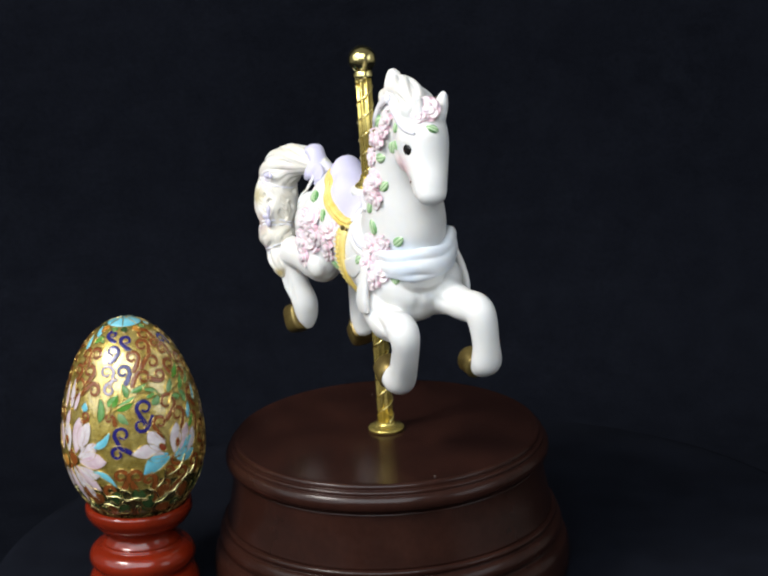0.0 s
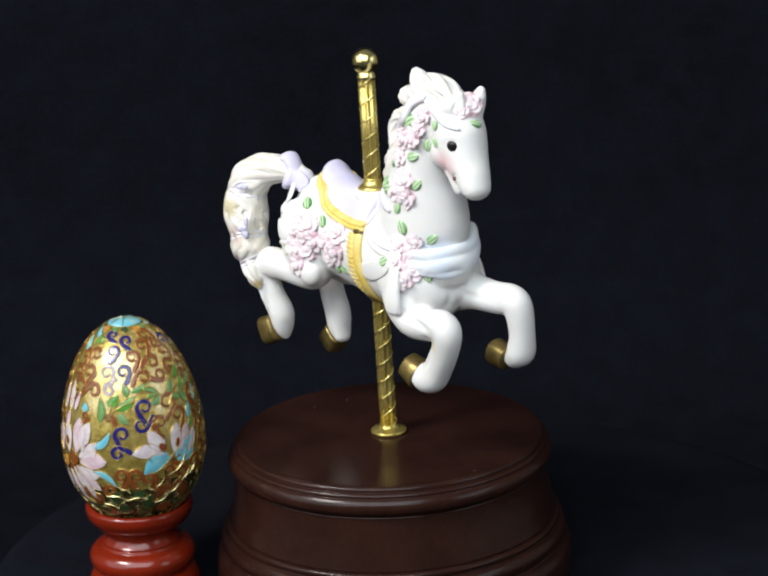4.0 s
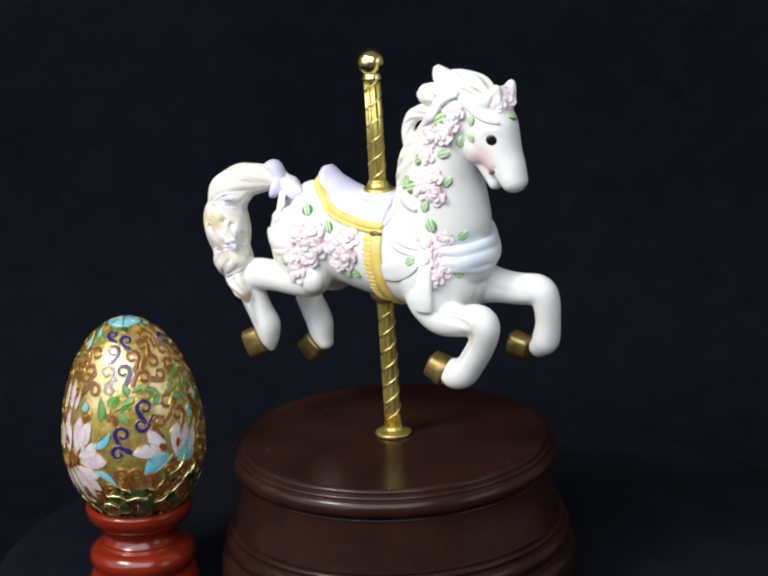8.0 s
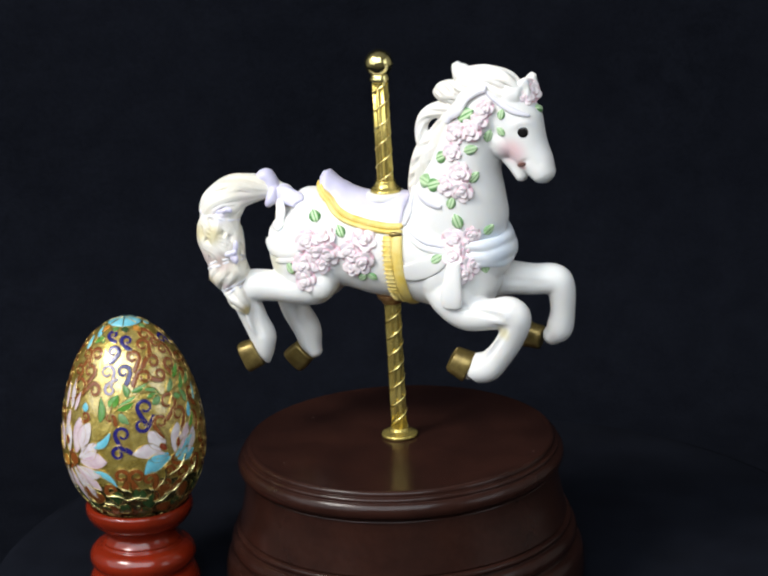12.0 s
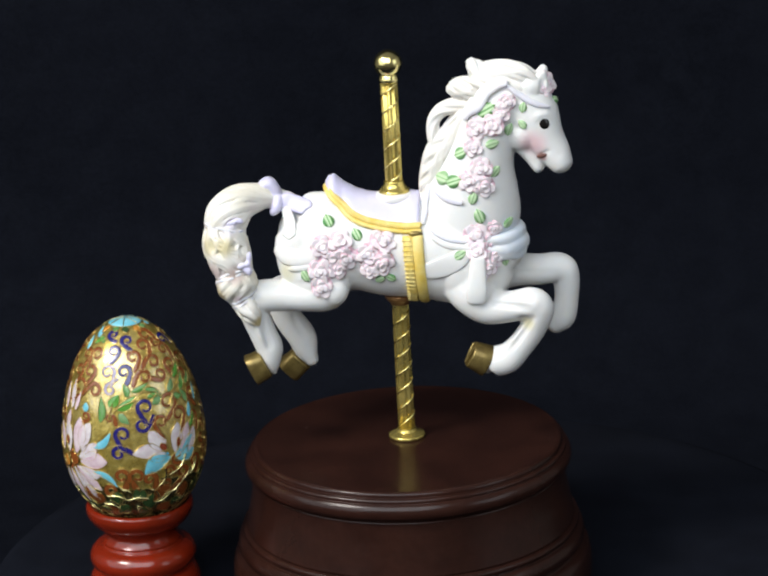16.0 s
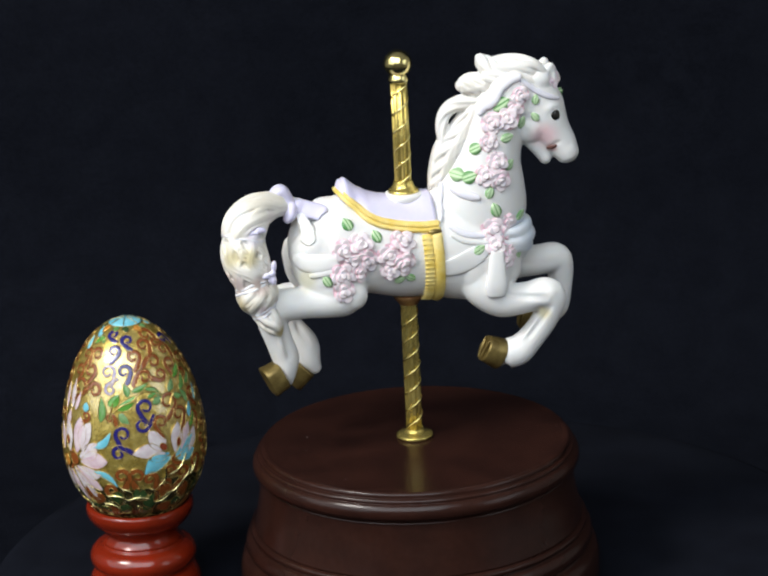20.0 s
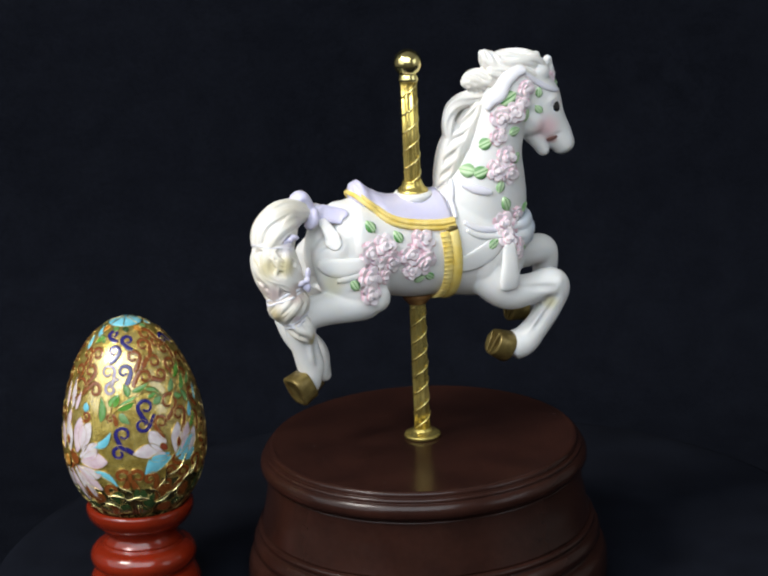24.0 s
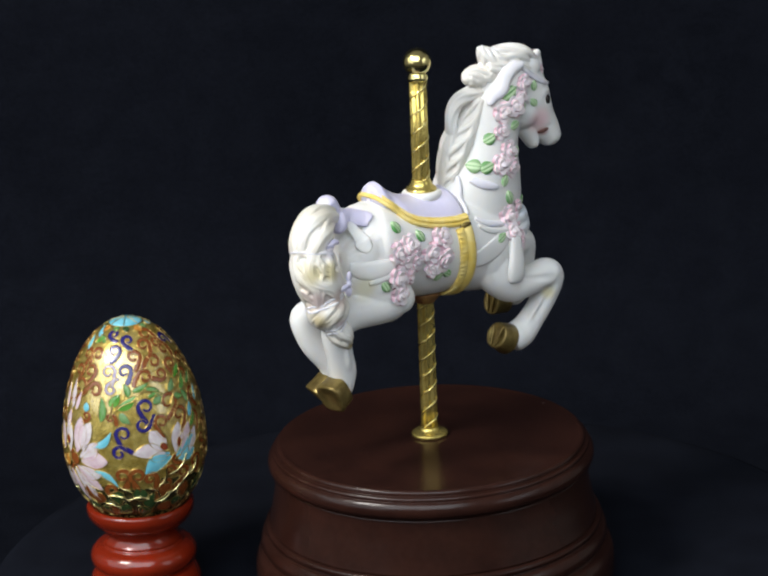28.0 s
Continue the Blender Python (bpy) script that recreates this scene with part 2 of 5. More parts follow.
def sweep(bm, rows, seg=18, n=6, side=(0, 1, 0), caps=True, mat=0, power=2.0):
    """A loft of elliptical rings along rows of (x, y, z, radius, radius along side)."""
    rows = rounded(rows, n) if n > 1 else rows
    pts = [Vector(r[:3]) for r in rows]
    rings = []
    L0 = Vector(side).normalized()
    stations = []
    for k, r in enumerate(rows):
        tan = (pts[min(k + 1, len(pts) - 1)] - pts[max(k - 1, 0)]).normalized()
        L = (L0 - tan * L0.dot(tan))
        L = L.normalized() if L.length > 0.05 else tan.orthogonal().normalized()
        stations.append((pts[k], tan, L, L.cross(tan), max(r[3], 0.02), max(r[4], 0.02)))
    full = []
    if caps:
        p, tan, L, N, a, b = stations[0]
        for s in (0.98, 0.8, 0.5):
            c = math.sqrt(1 - s * s)
            full.append((p - tan * min(a, b) * s, tan, L, N, a * c, b * c))
    full += stations
    if caps:
        p, tan, L, N, a, b = stations[-1]
        for s in (0.5, 0.8, 0.98):
            c = math.sqrt(1 - s * s)
            full.append((p + tan * min(a, b) * s, tan, L, N, a * c, b * c))
    for p, tan, L, N, a, b in full:
        ring = []
        for k in range(seg):
            c, d = math.cos(2 * math.pi * k / seg), math.sin(2 * math.pi * k / seg)
            q = (abs(c) ** power + abs(d) ** power) ** (-1 / power)
            ring.append(bm.verts.new(p + N * (a * q * c) + L * (b * q * d)))
        rings.append(ring)
    for a, b in zip(rings, rings[1:]):
        for k in range(seg):
            q = (k + 1) % seg
            bm.faces.new((a[k], a[q], b[q], b[k])).material_index = mat
    bm.faces.new(rings[0][::-1]).material_index = mat
    bm.faces.new(rings[-1]).material_index = mat
    return bm


def ball(bm, centre, radii, turn_by=None, u=20, v=12, mat=0):
    """A rounded lump with three radii."""
    m = Matrix.Translation(centre) @ (turn_by or Matrix.Identity(4)) @ Matrix.Diagonal((*radii, 1))
    made = bmesh.ops.create_uvsphere(bm, u_segments=u, v_segments=v, radius=1.0, matrix=m)
    if mat:
        for vert in made["verts"]:
            for f in vert.link_faces:
                f.material_index = mat
    return bm


def fuse(bm, voxel, relax=6):
    """Melts overlapping lumps into one skin."""
    bmesh.ops.recalc_face_normals(bm, faces=bm.faces)
    me = bpy.data.meshes.new("lumps")
    bm.to_mesh(me)
    bm.free()
    ob = new("lumps", me)
    r = ob.modifiers.new("skin", "REMESH")
    r.mode, r.voxel_size = "VOXEL", voxel
    s = ob.modifiers.new("relax", "SMOOTH")
    s.factor, s.iterations = 0.5, relax
    done = bpy.data.meshes.new_from_object(ob.evaluated_get(bpy.context.evaluated_depsgraph_get()))
    bpy.data.objects.remove(ob)
    bpy.data.meshes.remove(me)
    out = bmesh.new()
    out.from_mesh(done)
    bpy.data.meshes.remove(done)
    return out


# ---- the setting ----
def room():
    def slab(name, lo, hi, mat, label):
        bm = bmesh.new()
        bmesh.ops.create_cube(bm, size=1.0, matrix=Matrix.Translation([(a + b) / 2 for a, b in zip(lo, hi)]) @ Matrix.Diagonal([b - a for a, b in zip(lo, hi)] + [1]))
        tagged(part(name, bm, mat, smooth=False, scale=1), label, "room", kind="structure")
    slab("floor", (-2.0, -2.6, -0.95), (2.0, 1.6, -0.85), carpet, "plain brown carpeted floor of the dim room")
    slab("ceiling", (-2.0, -2.6, 1.65), (2.0, 1.6, 1.75), plaster, "plain grey plaster ceiling of the room")
    slab("wall_north", (-2.0, 1.6, -0.95), (2.0, 1.7, 1.75), plaster, "plain grey plaster wall behind the backdrop")
    slab("wall_south", (-2.0, -2.7, -0.95), (2.0, -2.6, 1.75), plaster, "plain grey plaster wall facing the display")
    slab("wall_west", (-2.1, -2.7, -0.95), (-2.0, 1.7, 1.75), plaster, "plain grey plaster wall of the room")
    slab("wall_east", (2.0, -2.7, -0.95), (2.1, 1.7, 1.75), plaster, "plain grey plaster wall of the room")


def cloth_stage():
    # a round riser under black velvet, which falls from its rim in soft folds
    bm = bmesh.new()
    seg, rings = 160, []
    prof = [(0, 0), (40, 0), (80, 0), (110, 0), (130, 0), (137, -0.3), (140.5, -1.6), (142.3, -4.5), (143.5, -12), (146, -30), (150, -60), (156, -95), (170, -114), (200, -119.5), (260, -120)]
    for i, (r, z) in enumerate(prof):
        if r == 0:
            rings.append([bm.verts.new((0, 0, 0))])
            continue
        ring = []
        for k in range(seg):
            a = 2 * math.pi * k / seg
            depth = max(0.0, min(1.0, (r - 141) / 25))
            wave = math.sin(9 * a + 0.7) + 0.6 * math.sin(17 * a + 2.0) + 0.4 * math.sin(29 * a)
            rr = r + depth * wave * 4.5
            zz = z + (0.25 * noise.noise(Vector((r * math.cos(a) / 30, r * math.sin(a) / 30, 3.0))) if 0 < r < 135 else 0)
            ring.append(bm.verts.new((rr * math.cos(a), rr * math.sin(a), zz)))
        rings.append(ring)
    for a, b in zip(rings, rings[1:]):
        for k in range(seg):
            q = (k + 1) % seg
            bm.faces.new((a[0], b[k], b[q]) if len(a) == 1 else (a[k], b[k], b[q], a[q]))
    tagged(part("cloth_riser", bm, velvet), "round riser draped in black velvet cloth", "display stand", kind="structure")

    # the table under it and the sweep of black cloth behind
    bm = bmesh.new()
    grid = []
    for j in range(60):
        s = j / 59 * 2300
        row = []
        for i in range(80):
            x = -900 + 1800 * i / 79
            y, z = (-420 + s, -121.0) if s < 820 else (400 + 120 * math.sin(min(1, (s - 820) / 190) * math.pi / 2), -121 + 120 * (1 - math.cos(min(1, (s - 820) / 190) * math.pi / 2)) + max(0, s - 1010))
            fold = 7 * math.sin(x / 70 + 0.5 * math.sin(x / 160)) + 3 * math.sin(x / 31 + 1) if s > 820 else 0
            y += fold * min(1, (s - 820) / 250) if s > 820 else 0
            row.append(bm.verts.new((x, y, z)))
        grid.append(row)
    for a, b in zip(grid, grid[1:]):
        for p, q, r, t in zip(a, a[1:], b[1:], b):
            bm.faces.new((p, q, r, t))
    tagged(part("backdrop", bm, velvet_far), "black cloth backdrop hanging in faint folds", "backdrop", kind="structure")
    bm = bmesh.new()
    bmesh.ops.create_cube(bm, size=1.0, matrix=Matrix.Translation((0, 0, -140)) @ Matrix.Diagonal((1700, 800, 30, 1)))
    for x in (-800, 800):
        for y in (-350, 350):
            bmesh.ops.create_cube(bm, size=1.0, matrix=Matrix.Translation((x, y, -502)) @ Matrix.Diagonal((50, 50, 696, 1)))
    tagged(part("table", bm, mahogany, smooth=False), "plain dark wooden table under black cloth", "table", kind="structure")


room()
cloth_stage()


# ---- the music box ----
music_box = tagged(group_of("music_box"), "carousel horse music box, white porcelain horse on a dark wooden base", "music box")
POLE = [(0.0, 0.0, 46.0), (-0.8, -2.0, 166.0)]


def pole_at(z):
    k = (z - POLE[0][2]) / (POLE[1][2] - POLE[0][2])
    return Vector(POLE[0]).lerp(Vector(POLE[1]), k)


def wooden_base():
    bm = bmesh.new()
    lathe(bm, [(0, 46), (25, 46), (46.2, 46)] + rounded([(46.6, 46), (47.2, 46.15), (48.0, 46.1), (48.6, 45.6), (48.8, 44.9)], 3) + rounded([(48.6, 44.5), (48.9, 44.35), (49.6, 44.3), (50.0, 43.8), (50.0, 43.3)], 3)
          + rounded([(49.9, 43.0), (50.5, 42.7), (51.3, 41.6), (51.6, 40.2), (51.3, 38.8), (50.3, 37.8), (49.0, 37.4)], 3) + [(48.6, 37.1), (20, 37.0), (0, 37.0)], 128)
    base = part("base", bm, mahogany, music_box, "round dark mahogany base with turned mouldings")
    bm = bmesh.new()
    lathe(bm, [(0, 36.9), (30, 36.9)] + rounded([(49.2, 36.9), (49.5, 34), (50.1, 30), (50.9, 26), (51.6, 22.6), (52.1, 20.4)], 4) + [(52.0, 20.2), (0, 20.2)], 128)
    part("barrel", bm, mahogany, base)
    bm = bmesh.new()
    lathe(bm, [(0, 20.1), (51.9, 20.1)] + rounded([(52.5, 20.1), (53.3, 19.6), (53.5, 18.7), (53.2, 17.9)], 3) + rounded([(53.0, 17.7), (54.2, 17.1), (55.1, 15.3), (55.1, 13.5), (54.3, 12.2)], 3) + [(54.1, 12.0)] + rounded([(54.6, 11.7), (56.2, 10.4), (57.2, 7.0), (57.2, 0.8), (56.6, 0.0)], 3) + [(0, 0)], 128)
    part("foot_moulding", bm, mahogany, base)


def brass_pole():
    bm = bmesh.new()
    rings = []
    for z in (47, 60, 80, 100, 120, 140, 161):
        c = pole_at(z)
        rings.append([bm.verts.new((c.x + r * math.cos(a), c.y + r * math.sin(a), z)) for a, r in ((2 * math.pi * k / 72, 2.36 + 0.28 * math.cos(8 * 2 * math.pi * k / 72)) for k in range(72))])
    for a, b in zip(rings, rings[1:]):
        for k in range(72):
            bm.faces.new((a[k], a[(k + 1) % 72], b[(k + 1) % 72], b[k]))
    bm.faces.new(rings[0][::-1])
    bm.faces.new(rings[-1])
    pole = part("pole", bm, brass, music_box, "twisted polished brass pole")
    bm = bmesh.new()
    turns = (161.0 - 49.0) / 11.2
    for start in (0.0, math.pi):
        path = []
        for k in range(int(turns * 32)):
            z = 49.0 + 11.2 * k / 32
            c = pole_at(z)
            a = start + 2 * math.pi * k / 32
            path.append((c.x + 2.56 * math.cos(a), c.y + 2.56 * math.sin(a), z, 0.22, 0.26))
        sweep(bm, path, 8, 1, side=(0, 0, 1), caps=False)
    part("twist", bm, brass_mirror, pole)
    bm = bmesh.new()
    c = pole_at(165.8)
    ball(bm, c, (4.25, 4.25, 4.25), u=40, v=28)
    c = pole_at(161.5)
    lathe(bm, [(0, 160.2), (2.9, 160.2), (3.15, 160.6), (3.1, 161.4), (2.8, 162.0), (2.7, 163), (0, 163)], 40, (c.x, c.y))
    part("finial", bm, brass_mirror, music_box, "polished brass ball finial")
    bm = bmesh.new()
    lathe(bm, [(0, 46), (5.0, 46)] + rounded([(5.5, 46.1), (5.75, 46.7), (5.5, 47.2), (4.4, 47.6), (3.3, 48.1), (2.95, 48.9)], 3) + [(0, 49.0)], 48)
    part("flange", bm, brass, music_box)
    bm = bmesh.new()
    c = pole_at(126)
    lathe(bm, [(0, 126.0), (4.7, 126.0)] + rounded([(4.8, 126.4), (4.5, 126.9), (3.8, 127.5), (3.2, 128.4), (2.9, 129.6)], 3) + [(0, 129.7)], 48, (c.x, c.y))
    flange = part("saddle_flange", bm, brass, music_box)
    bm = bmesh.new()
    lathe(bm, [(0, 123.6), (5.9, 123.6)] + rounded([(6.2, 124.4), (6.1, 125.4), (5.3, 126.1)], 3) + [(0, 126.2)], 48, (c.x, c.y))
    part("collar", bm, bisque, flange, "white porcelain collar")
    bm = bmesh.new()
    c = pole_at(91)
    lathe(bm, [(0, 90.2), (2.9, 90.2)] + rounded([(3.0, 90.3), (3.4, 91.0), (4.4, 92.0), (4.8, 93.2)], 3) + [(0, 94)], 48, (c.x, c.y))
    part("belly_collar", bm, russet, music_box, "gilt collar under the belly, its colour darkened for shade")


def dust():
    """Pale specks that lie on the polished base."""
    rng = random.Random(11)
    bm = bmesh.new()
    for k in range(6):
        a, r = rng.uniform(0, 6.283), 46 * math.sqrt(rng.random())
        ball(bm, (r * math.cos(a), r * math.sin(a), 46.05), (rng.uniform(0.08, 0.22), rng.uniform(0.08, 0.16), 0.06), None, 6, 4)
    part("dust", bm, bisque, music_box, "pale dust specks", kind="stuff")


wooden_base()
brass_pole()
dust()


def horse_body():
    bm = bmesh.new()
    # trunk, from the rump to the chest
    sweep(bm, [(-31.0, -1.0, 114.0, 10.8, 6.0), (-29.2, -1.0, 113.6, 13.6, 10.4), (-25.9, -1.0, 112.3, 15.2, 13.2), (-20.0, -1.0, 110.5, 15.6, 13.4), (-11.8, -1.0, 110.1, 14.8, 13.0), (-2.8, -1.0, 108.7, 15.4, 13.5),
               (6.3, -1.0, 108.3, 15.8, 13.8), (15.3, -1.0, 107.4, 16.6, 14.2), (23.5, -1.0, 105.4, 15.8, 14.2), (29.0, -1.0, 105.2, 12.4, 12.6), (32.0, -1.0, 106.4, 6.4, 8.4)], 56, 10)
    # neck and head
    sweep(bm, [(20.0, -1.0, 112.8, 14, 12), (22.2, -1.0, 120.5, 15.7, 12), (23.8, -1.5, 128.2, 13.8, 11.2), (25.8, -2.0, 136.7, 10.7, 10.0), (28.4, -2.5, 144.7, 9.6, 9.0), (31.8, -3.0, 151.8, 9.6, 8.2), (35.4, -3.0, 156.1, 8.4, 7.6)], 48, 10)
    sweep(bm, [(36.1, -3.0, 156.1, 7.6, 7.0), (40.1, -3.0, 151.4, 8.6, 7.6), (42.6, -3.4, 146.4, 8.4, 7.4), (46.0, -4.0, 141.2, 6.0, 6.2), (48.5, -4.6, 137.6, 4.9, 5.2), (49.9, -5.0, 135.2, 4.0, 4.8)], 40, 10)
    ball(bm, (39.0, -3.2, 144.4), (6.8, 7.4, 6.4))
    sweep(bm, [(40.1, -3.6, 139.9, 3.8, 4.2), (42.1, -4.2, 136.3, 2.7, 3.4), (43.4, -4.6, 133.4, 2.0, 2.8)], 14)
    # ears
    for rows in ([(42.6, -5.2, 155.6, 4.2, 2.8), (44.2, -5.6, 159.2, 3.4, 2.0), (45.4, -5.8, 162.0, 1.5, 1.2)], [(43.4, 1.2, 155.2, 3.2, 2.2), (44.8, 1.9, 159.4, 2.8, 1.9), (45.7, 2.2, 162.1, 1.5, 1.2)]):
        sweep(bm, rows, 12)
    ball(bm, (26.0, -1.0, 98.0), (8.2, 11.0, 8.6))
    ball(bm, (26.5, 7.0, 101.5), (8.0, 8.0, 8.0))
    ball(bm, (-34.3, -2.0, 124.3), (4.0, 3.6, 3.2))
    ball(bm, (-31.6, -6.5, 109.0), (5.2, 5.0, 6.0))
    ball(bm, (-32.3, 4.5, 106.2), (5.2, 5.0, 6.0))
    # muscles of the haunch, shoulder and cheek
    ball(bm, (-29.8, -9.5, 112.9), (5.4, 4.2, 6.4))
    ball(bm, (-19.8, -12.5, 98.1), (4.6, 3.4, 4.6))
    ball(bm, (18.4, -11.5, 104.2), (6.0, 4.0, 9.0))
    ball(bm, (39.0, -7.2, 145.3), (4.6, 2.4, 5.0))
    ball(bm, (40.9, -6.0, 158.1), (5.0, 3.6, 3.8))
    ball(bm, (41.0, -13.0, 93.0), (4.0, 4.2, 3.8))
    # fore legs
    sweep(bm, [(20.4, -8.5, 101.5, 9.0, 6.2), (22.6, -9.9, 95.9, 7.4, 6.2), (27.0, -10.6, 91.5, 5.6, 5.4), (34.4, -11.5, 91.6, 4.8, 4.9), (40.3, -12.1, 92.6, 4.9, 4.8), (42.4, -11.9, 90.3, 4.7, 4.6), (40.2, -10.9, 83.8, 4.1, 4.0), (36.2, -9.7, 78.0, 4.1, 4.0), (32.4, -9.0, 74.2, 4.7, 4.5), (29.0, -8.7, 73.2, 4.7, 4.6), (27.0, -8.5, 72.2, 4.2, 4.2), (26.0, -8.5, 71.0, 1.8, 2.4)], 36, 8)
    sweep(bm, [(27.5, 6.0, 98.7, 8.5, 6.0), (35.2, 7.1, 97.9, 5.6, 5.2), (42.9, 7.7, 97.5, 4.9, 4.8), (49.1, 8.8, 97.5, 4.8, 4.7), (51.1, 9.5, 94.7, 4.4, 4.5), (51.3, 10.4, 87.4, 3.8, 4.1), (49.9, 11.1, 81.2, 4.2, 4.7), (48.0, 11.1, 78.9, 3.4, 4.2)], 36, 8)
    sweep(bm, [(38.1, -13.5, 86.0, 0.5, 0.8), (35.1, -12.6, 81.4, 0.8, 1.1), (32.0, -11.8, 77.5, 0.5, 0.8)], 10, 4)
    sweep(bm, [(-44.2, -14.8, 91.0, 0.6, 0.9), (-42.7, -13.8, 85.2, 0.9, 1.2), (-41.3, -12.4, 80.7, 0.6, 0.9)], 10, 4)
    # hind legs
    sweep(bm, [(-27.1, -7.0, 113.9, 11.0, 6.5), (-24.7, -8.5, 105.4, 11.5, 6.8), (-22.5, -9.2, 98.3, 7.4, 6.2), (-27.4, -9.8, 96.5, 5.3, 5.4), (-34.8, -10.2, 96.7, 4.9, 4.9), (-42.2, -11.4, 96.7, 5.2, 4.4), (-44.8, -11.6, 93.7, 4.7, 4.0), (-42.8, -10.2, 85.7, 4.2, 3.8), (-40.9, -8.8, 79.9, 4.2, 4.2), (-40.6, -8.4, 76.2, 3.4, 3.9), (-40.2, -8.2, 73.2, 2.2, 3.0), (-39.8, -8.1, 71.2, 0.8, 1.6)], 36, 8)
    sweep(bm, [(-27.5, 5.0, 110.6, 11.0, 6.5), (-25.8, 6.5, 101.9, 11.0, 6.6), (-25.5, 8.0, 95.0, 7.0, 6.0), (-30.9, 9.7, 92.9, 5.0, 5.0), (-37.1, 10.6, 92.6, 4.5, 4.4), (-39.4, 10.8, 90.8, 4.3, 4.0), (-37.0, 9.6, 83.9, 4.5, 3.8), (-32.6, 8.0, 77.8, 4.6, 4.0), (-31.2, 7.4, 73.3, 3.8, 3.9), (-29.8, 7.2, 70.3, 2.4, 3.2)], 36, 8)
    return bm


def carve(bm, lines):
    """Sinks furrows, or raises ridges where the depth is negative, along lines of (points, depth, width)."""
    bm.normal_update()
    marks = []
    for points, depth, width in lines:
        path = rounded(points, 8)
        for k, p in enumerate(path):
            s = k / (len(path) - 1)
            marks.append((Vector(p), depth * math.sin(math.pi * (0.12 + 0.76 * s)), width))
    tree = KDTree(len(marks))
    for k, (p, _, _) in enumerate(marks):
        tree.insert(p, k)
    tree.balance()
    moves = []
    for v in bm.verts:
        p, k, d = tree.find(v.co)
        w = marks[k][2]
        if d < 3.5 * w + 1.0:
            moves.append((v, v.normal * (-marks[k][1] * math.exp(-(max(0.0, d - 0.4) / w) ** 2))))
    for v, m in moves:
        v.co += m
    return bm


LEG_FURROWS = (
    # forearms, knees and cannon bones
    (((27.0, -15.4, 94.8), (33.0, -16.2, 93.4), (39.0, -16.7, 92.4)), 0.7, 0.7), (((40.6, -16.1, 88.8), (37.6, -14.9, 84.0), (34.4, -13.5, 79.4)), 0.55, 0.6),
    (((36.6, -15.1, 89.2), (38.6, -15.7, 88.0)), 0.6, 0.8), (((36.0, 2.6, 98.4), (42.0, 4.0, 98.0), (48.0, 4.8, 97.6)), 0.6, 0.7), (((47.6, 6.4, 92.0), (47.4, 7.2, 86.0)), 0.5, 0.7),
    # haunch, stifle and hock
    (((-36.4, -9.6, 114.6), (-34.2, -11.6, 116.2), (-31.0, -13.4, 116.4)), 0.5, 0.7), (((-38.0, -15.6, 100.0), (-32.0, -15.6, 101.2), (-27.0, -15.8, 101.4)), 0.5, 0.9),
    (((-40.4, -15.0, 92.6), (-41.0, -14.2, 86.6), (-40.0, -12.8, 81.2)), 0.5, 0.7), (((-34.0, 6.2, 89.7), (-34.0, 5.6, 83.7), (-31.6, 4.4, 79.3)), 0.5, 0.7),
)
TRUNK_FURROWS = (
    # chest, elbow and jaw
    (((36.0, -3.0, 100.6), (33.4, -3.2, 96.6), (30.0, -3.4, 92.6)), 0.6, 1.0), (((21.0, -15.8, 99.4), (24.0, -16.2, 95.6), (28.0, -16.4, 93.8)), 0.4, 0.8),
    (((38.6, -10.4, 139.6), (35.6, -10.8, 143.2), (34.0, -10.6, 147.6)), 0.55, 0.8), (((43.2, -9.0, 136.4), (45.6, -9.4, 138.6), (46.8, -9.3, 139.2)), 0.3, 0.45),
)
HEAD_FURROWS = (
    # nostrils, brows and the hollows of the ears
    (((49.4, -8.8, 137.8), (50.2, -8.4, 138.2)), 0.22, 0.6), (((51.0, -1.6, 137.4), (51.4, -2.2, 138.0)), 0.22, 0.6),
    (((42.6, -10.8, 149.4), (45.0, -10.8, 150.6), (47.4, -9.4, 150.2)), -0.45, 0.8), (((44.6, -7.6, 157.0), (45.4, -7.4, 159.0), (45.8, -7.0, 161.0)), 0.6, 0.7), (((46.8, 1.6, 157.0), (46.6, 1.8, 159.6)), 0.5, 0.7),
)


def locks_along(bm, rows, count, twist, spread=0.56, thick=0.5, n=8, seg=12, wave=0.5, beat=7.0):
    """A bundle of twisting hair locks along rows of (x, y, z, radius, radius along y)."""
    spine = rounded(rows, n)
    for j in range(count):
        out = []
        for k, (x, y, z, a, b) in enumerate(spine):
            s = k / (len(spine) - 1)
            ang = 2 * math.pi * j / count + twist * s + wave * math.sin(beat * s + j * 1.3)
            nxt, prv = spine[min(k + 1, len(spine) - 1)], spine[max(k - 1, 0)]
            tan = Vector([p - q for p, q in zip(nxt[:3], prv[:3])]).normalized()
            L = (Vector((0, 1, 0)) - tan * tan.y).normalized()
            N = L.cross(tan)
            c = Vector((x, y, z)) + N * (a * spread * math.cos(ang)) + L * (b * spread * math.sin(ang))
            out.append((*c, a * thick, b * thick))
        sweep(bm, out, seg, 1)
    return bm


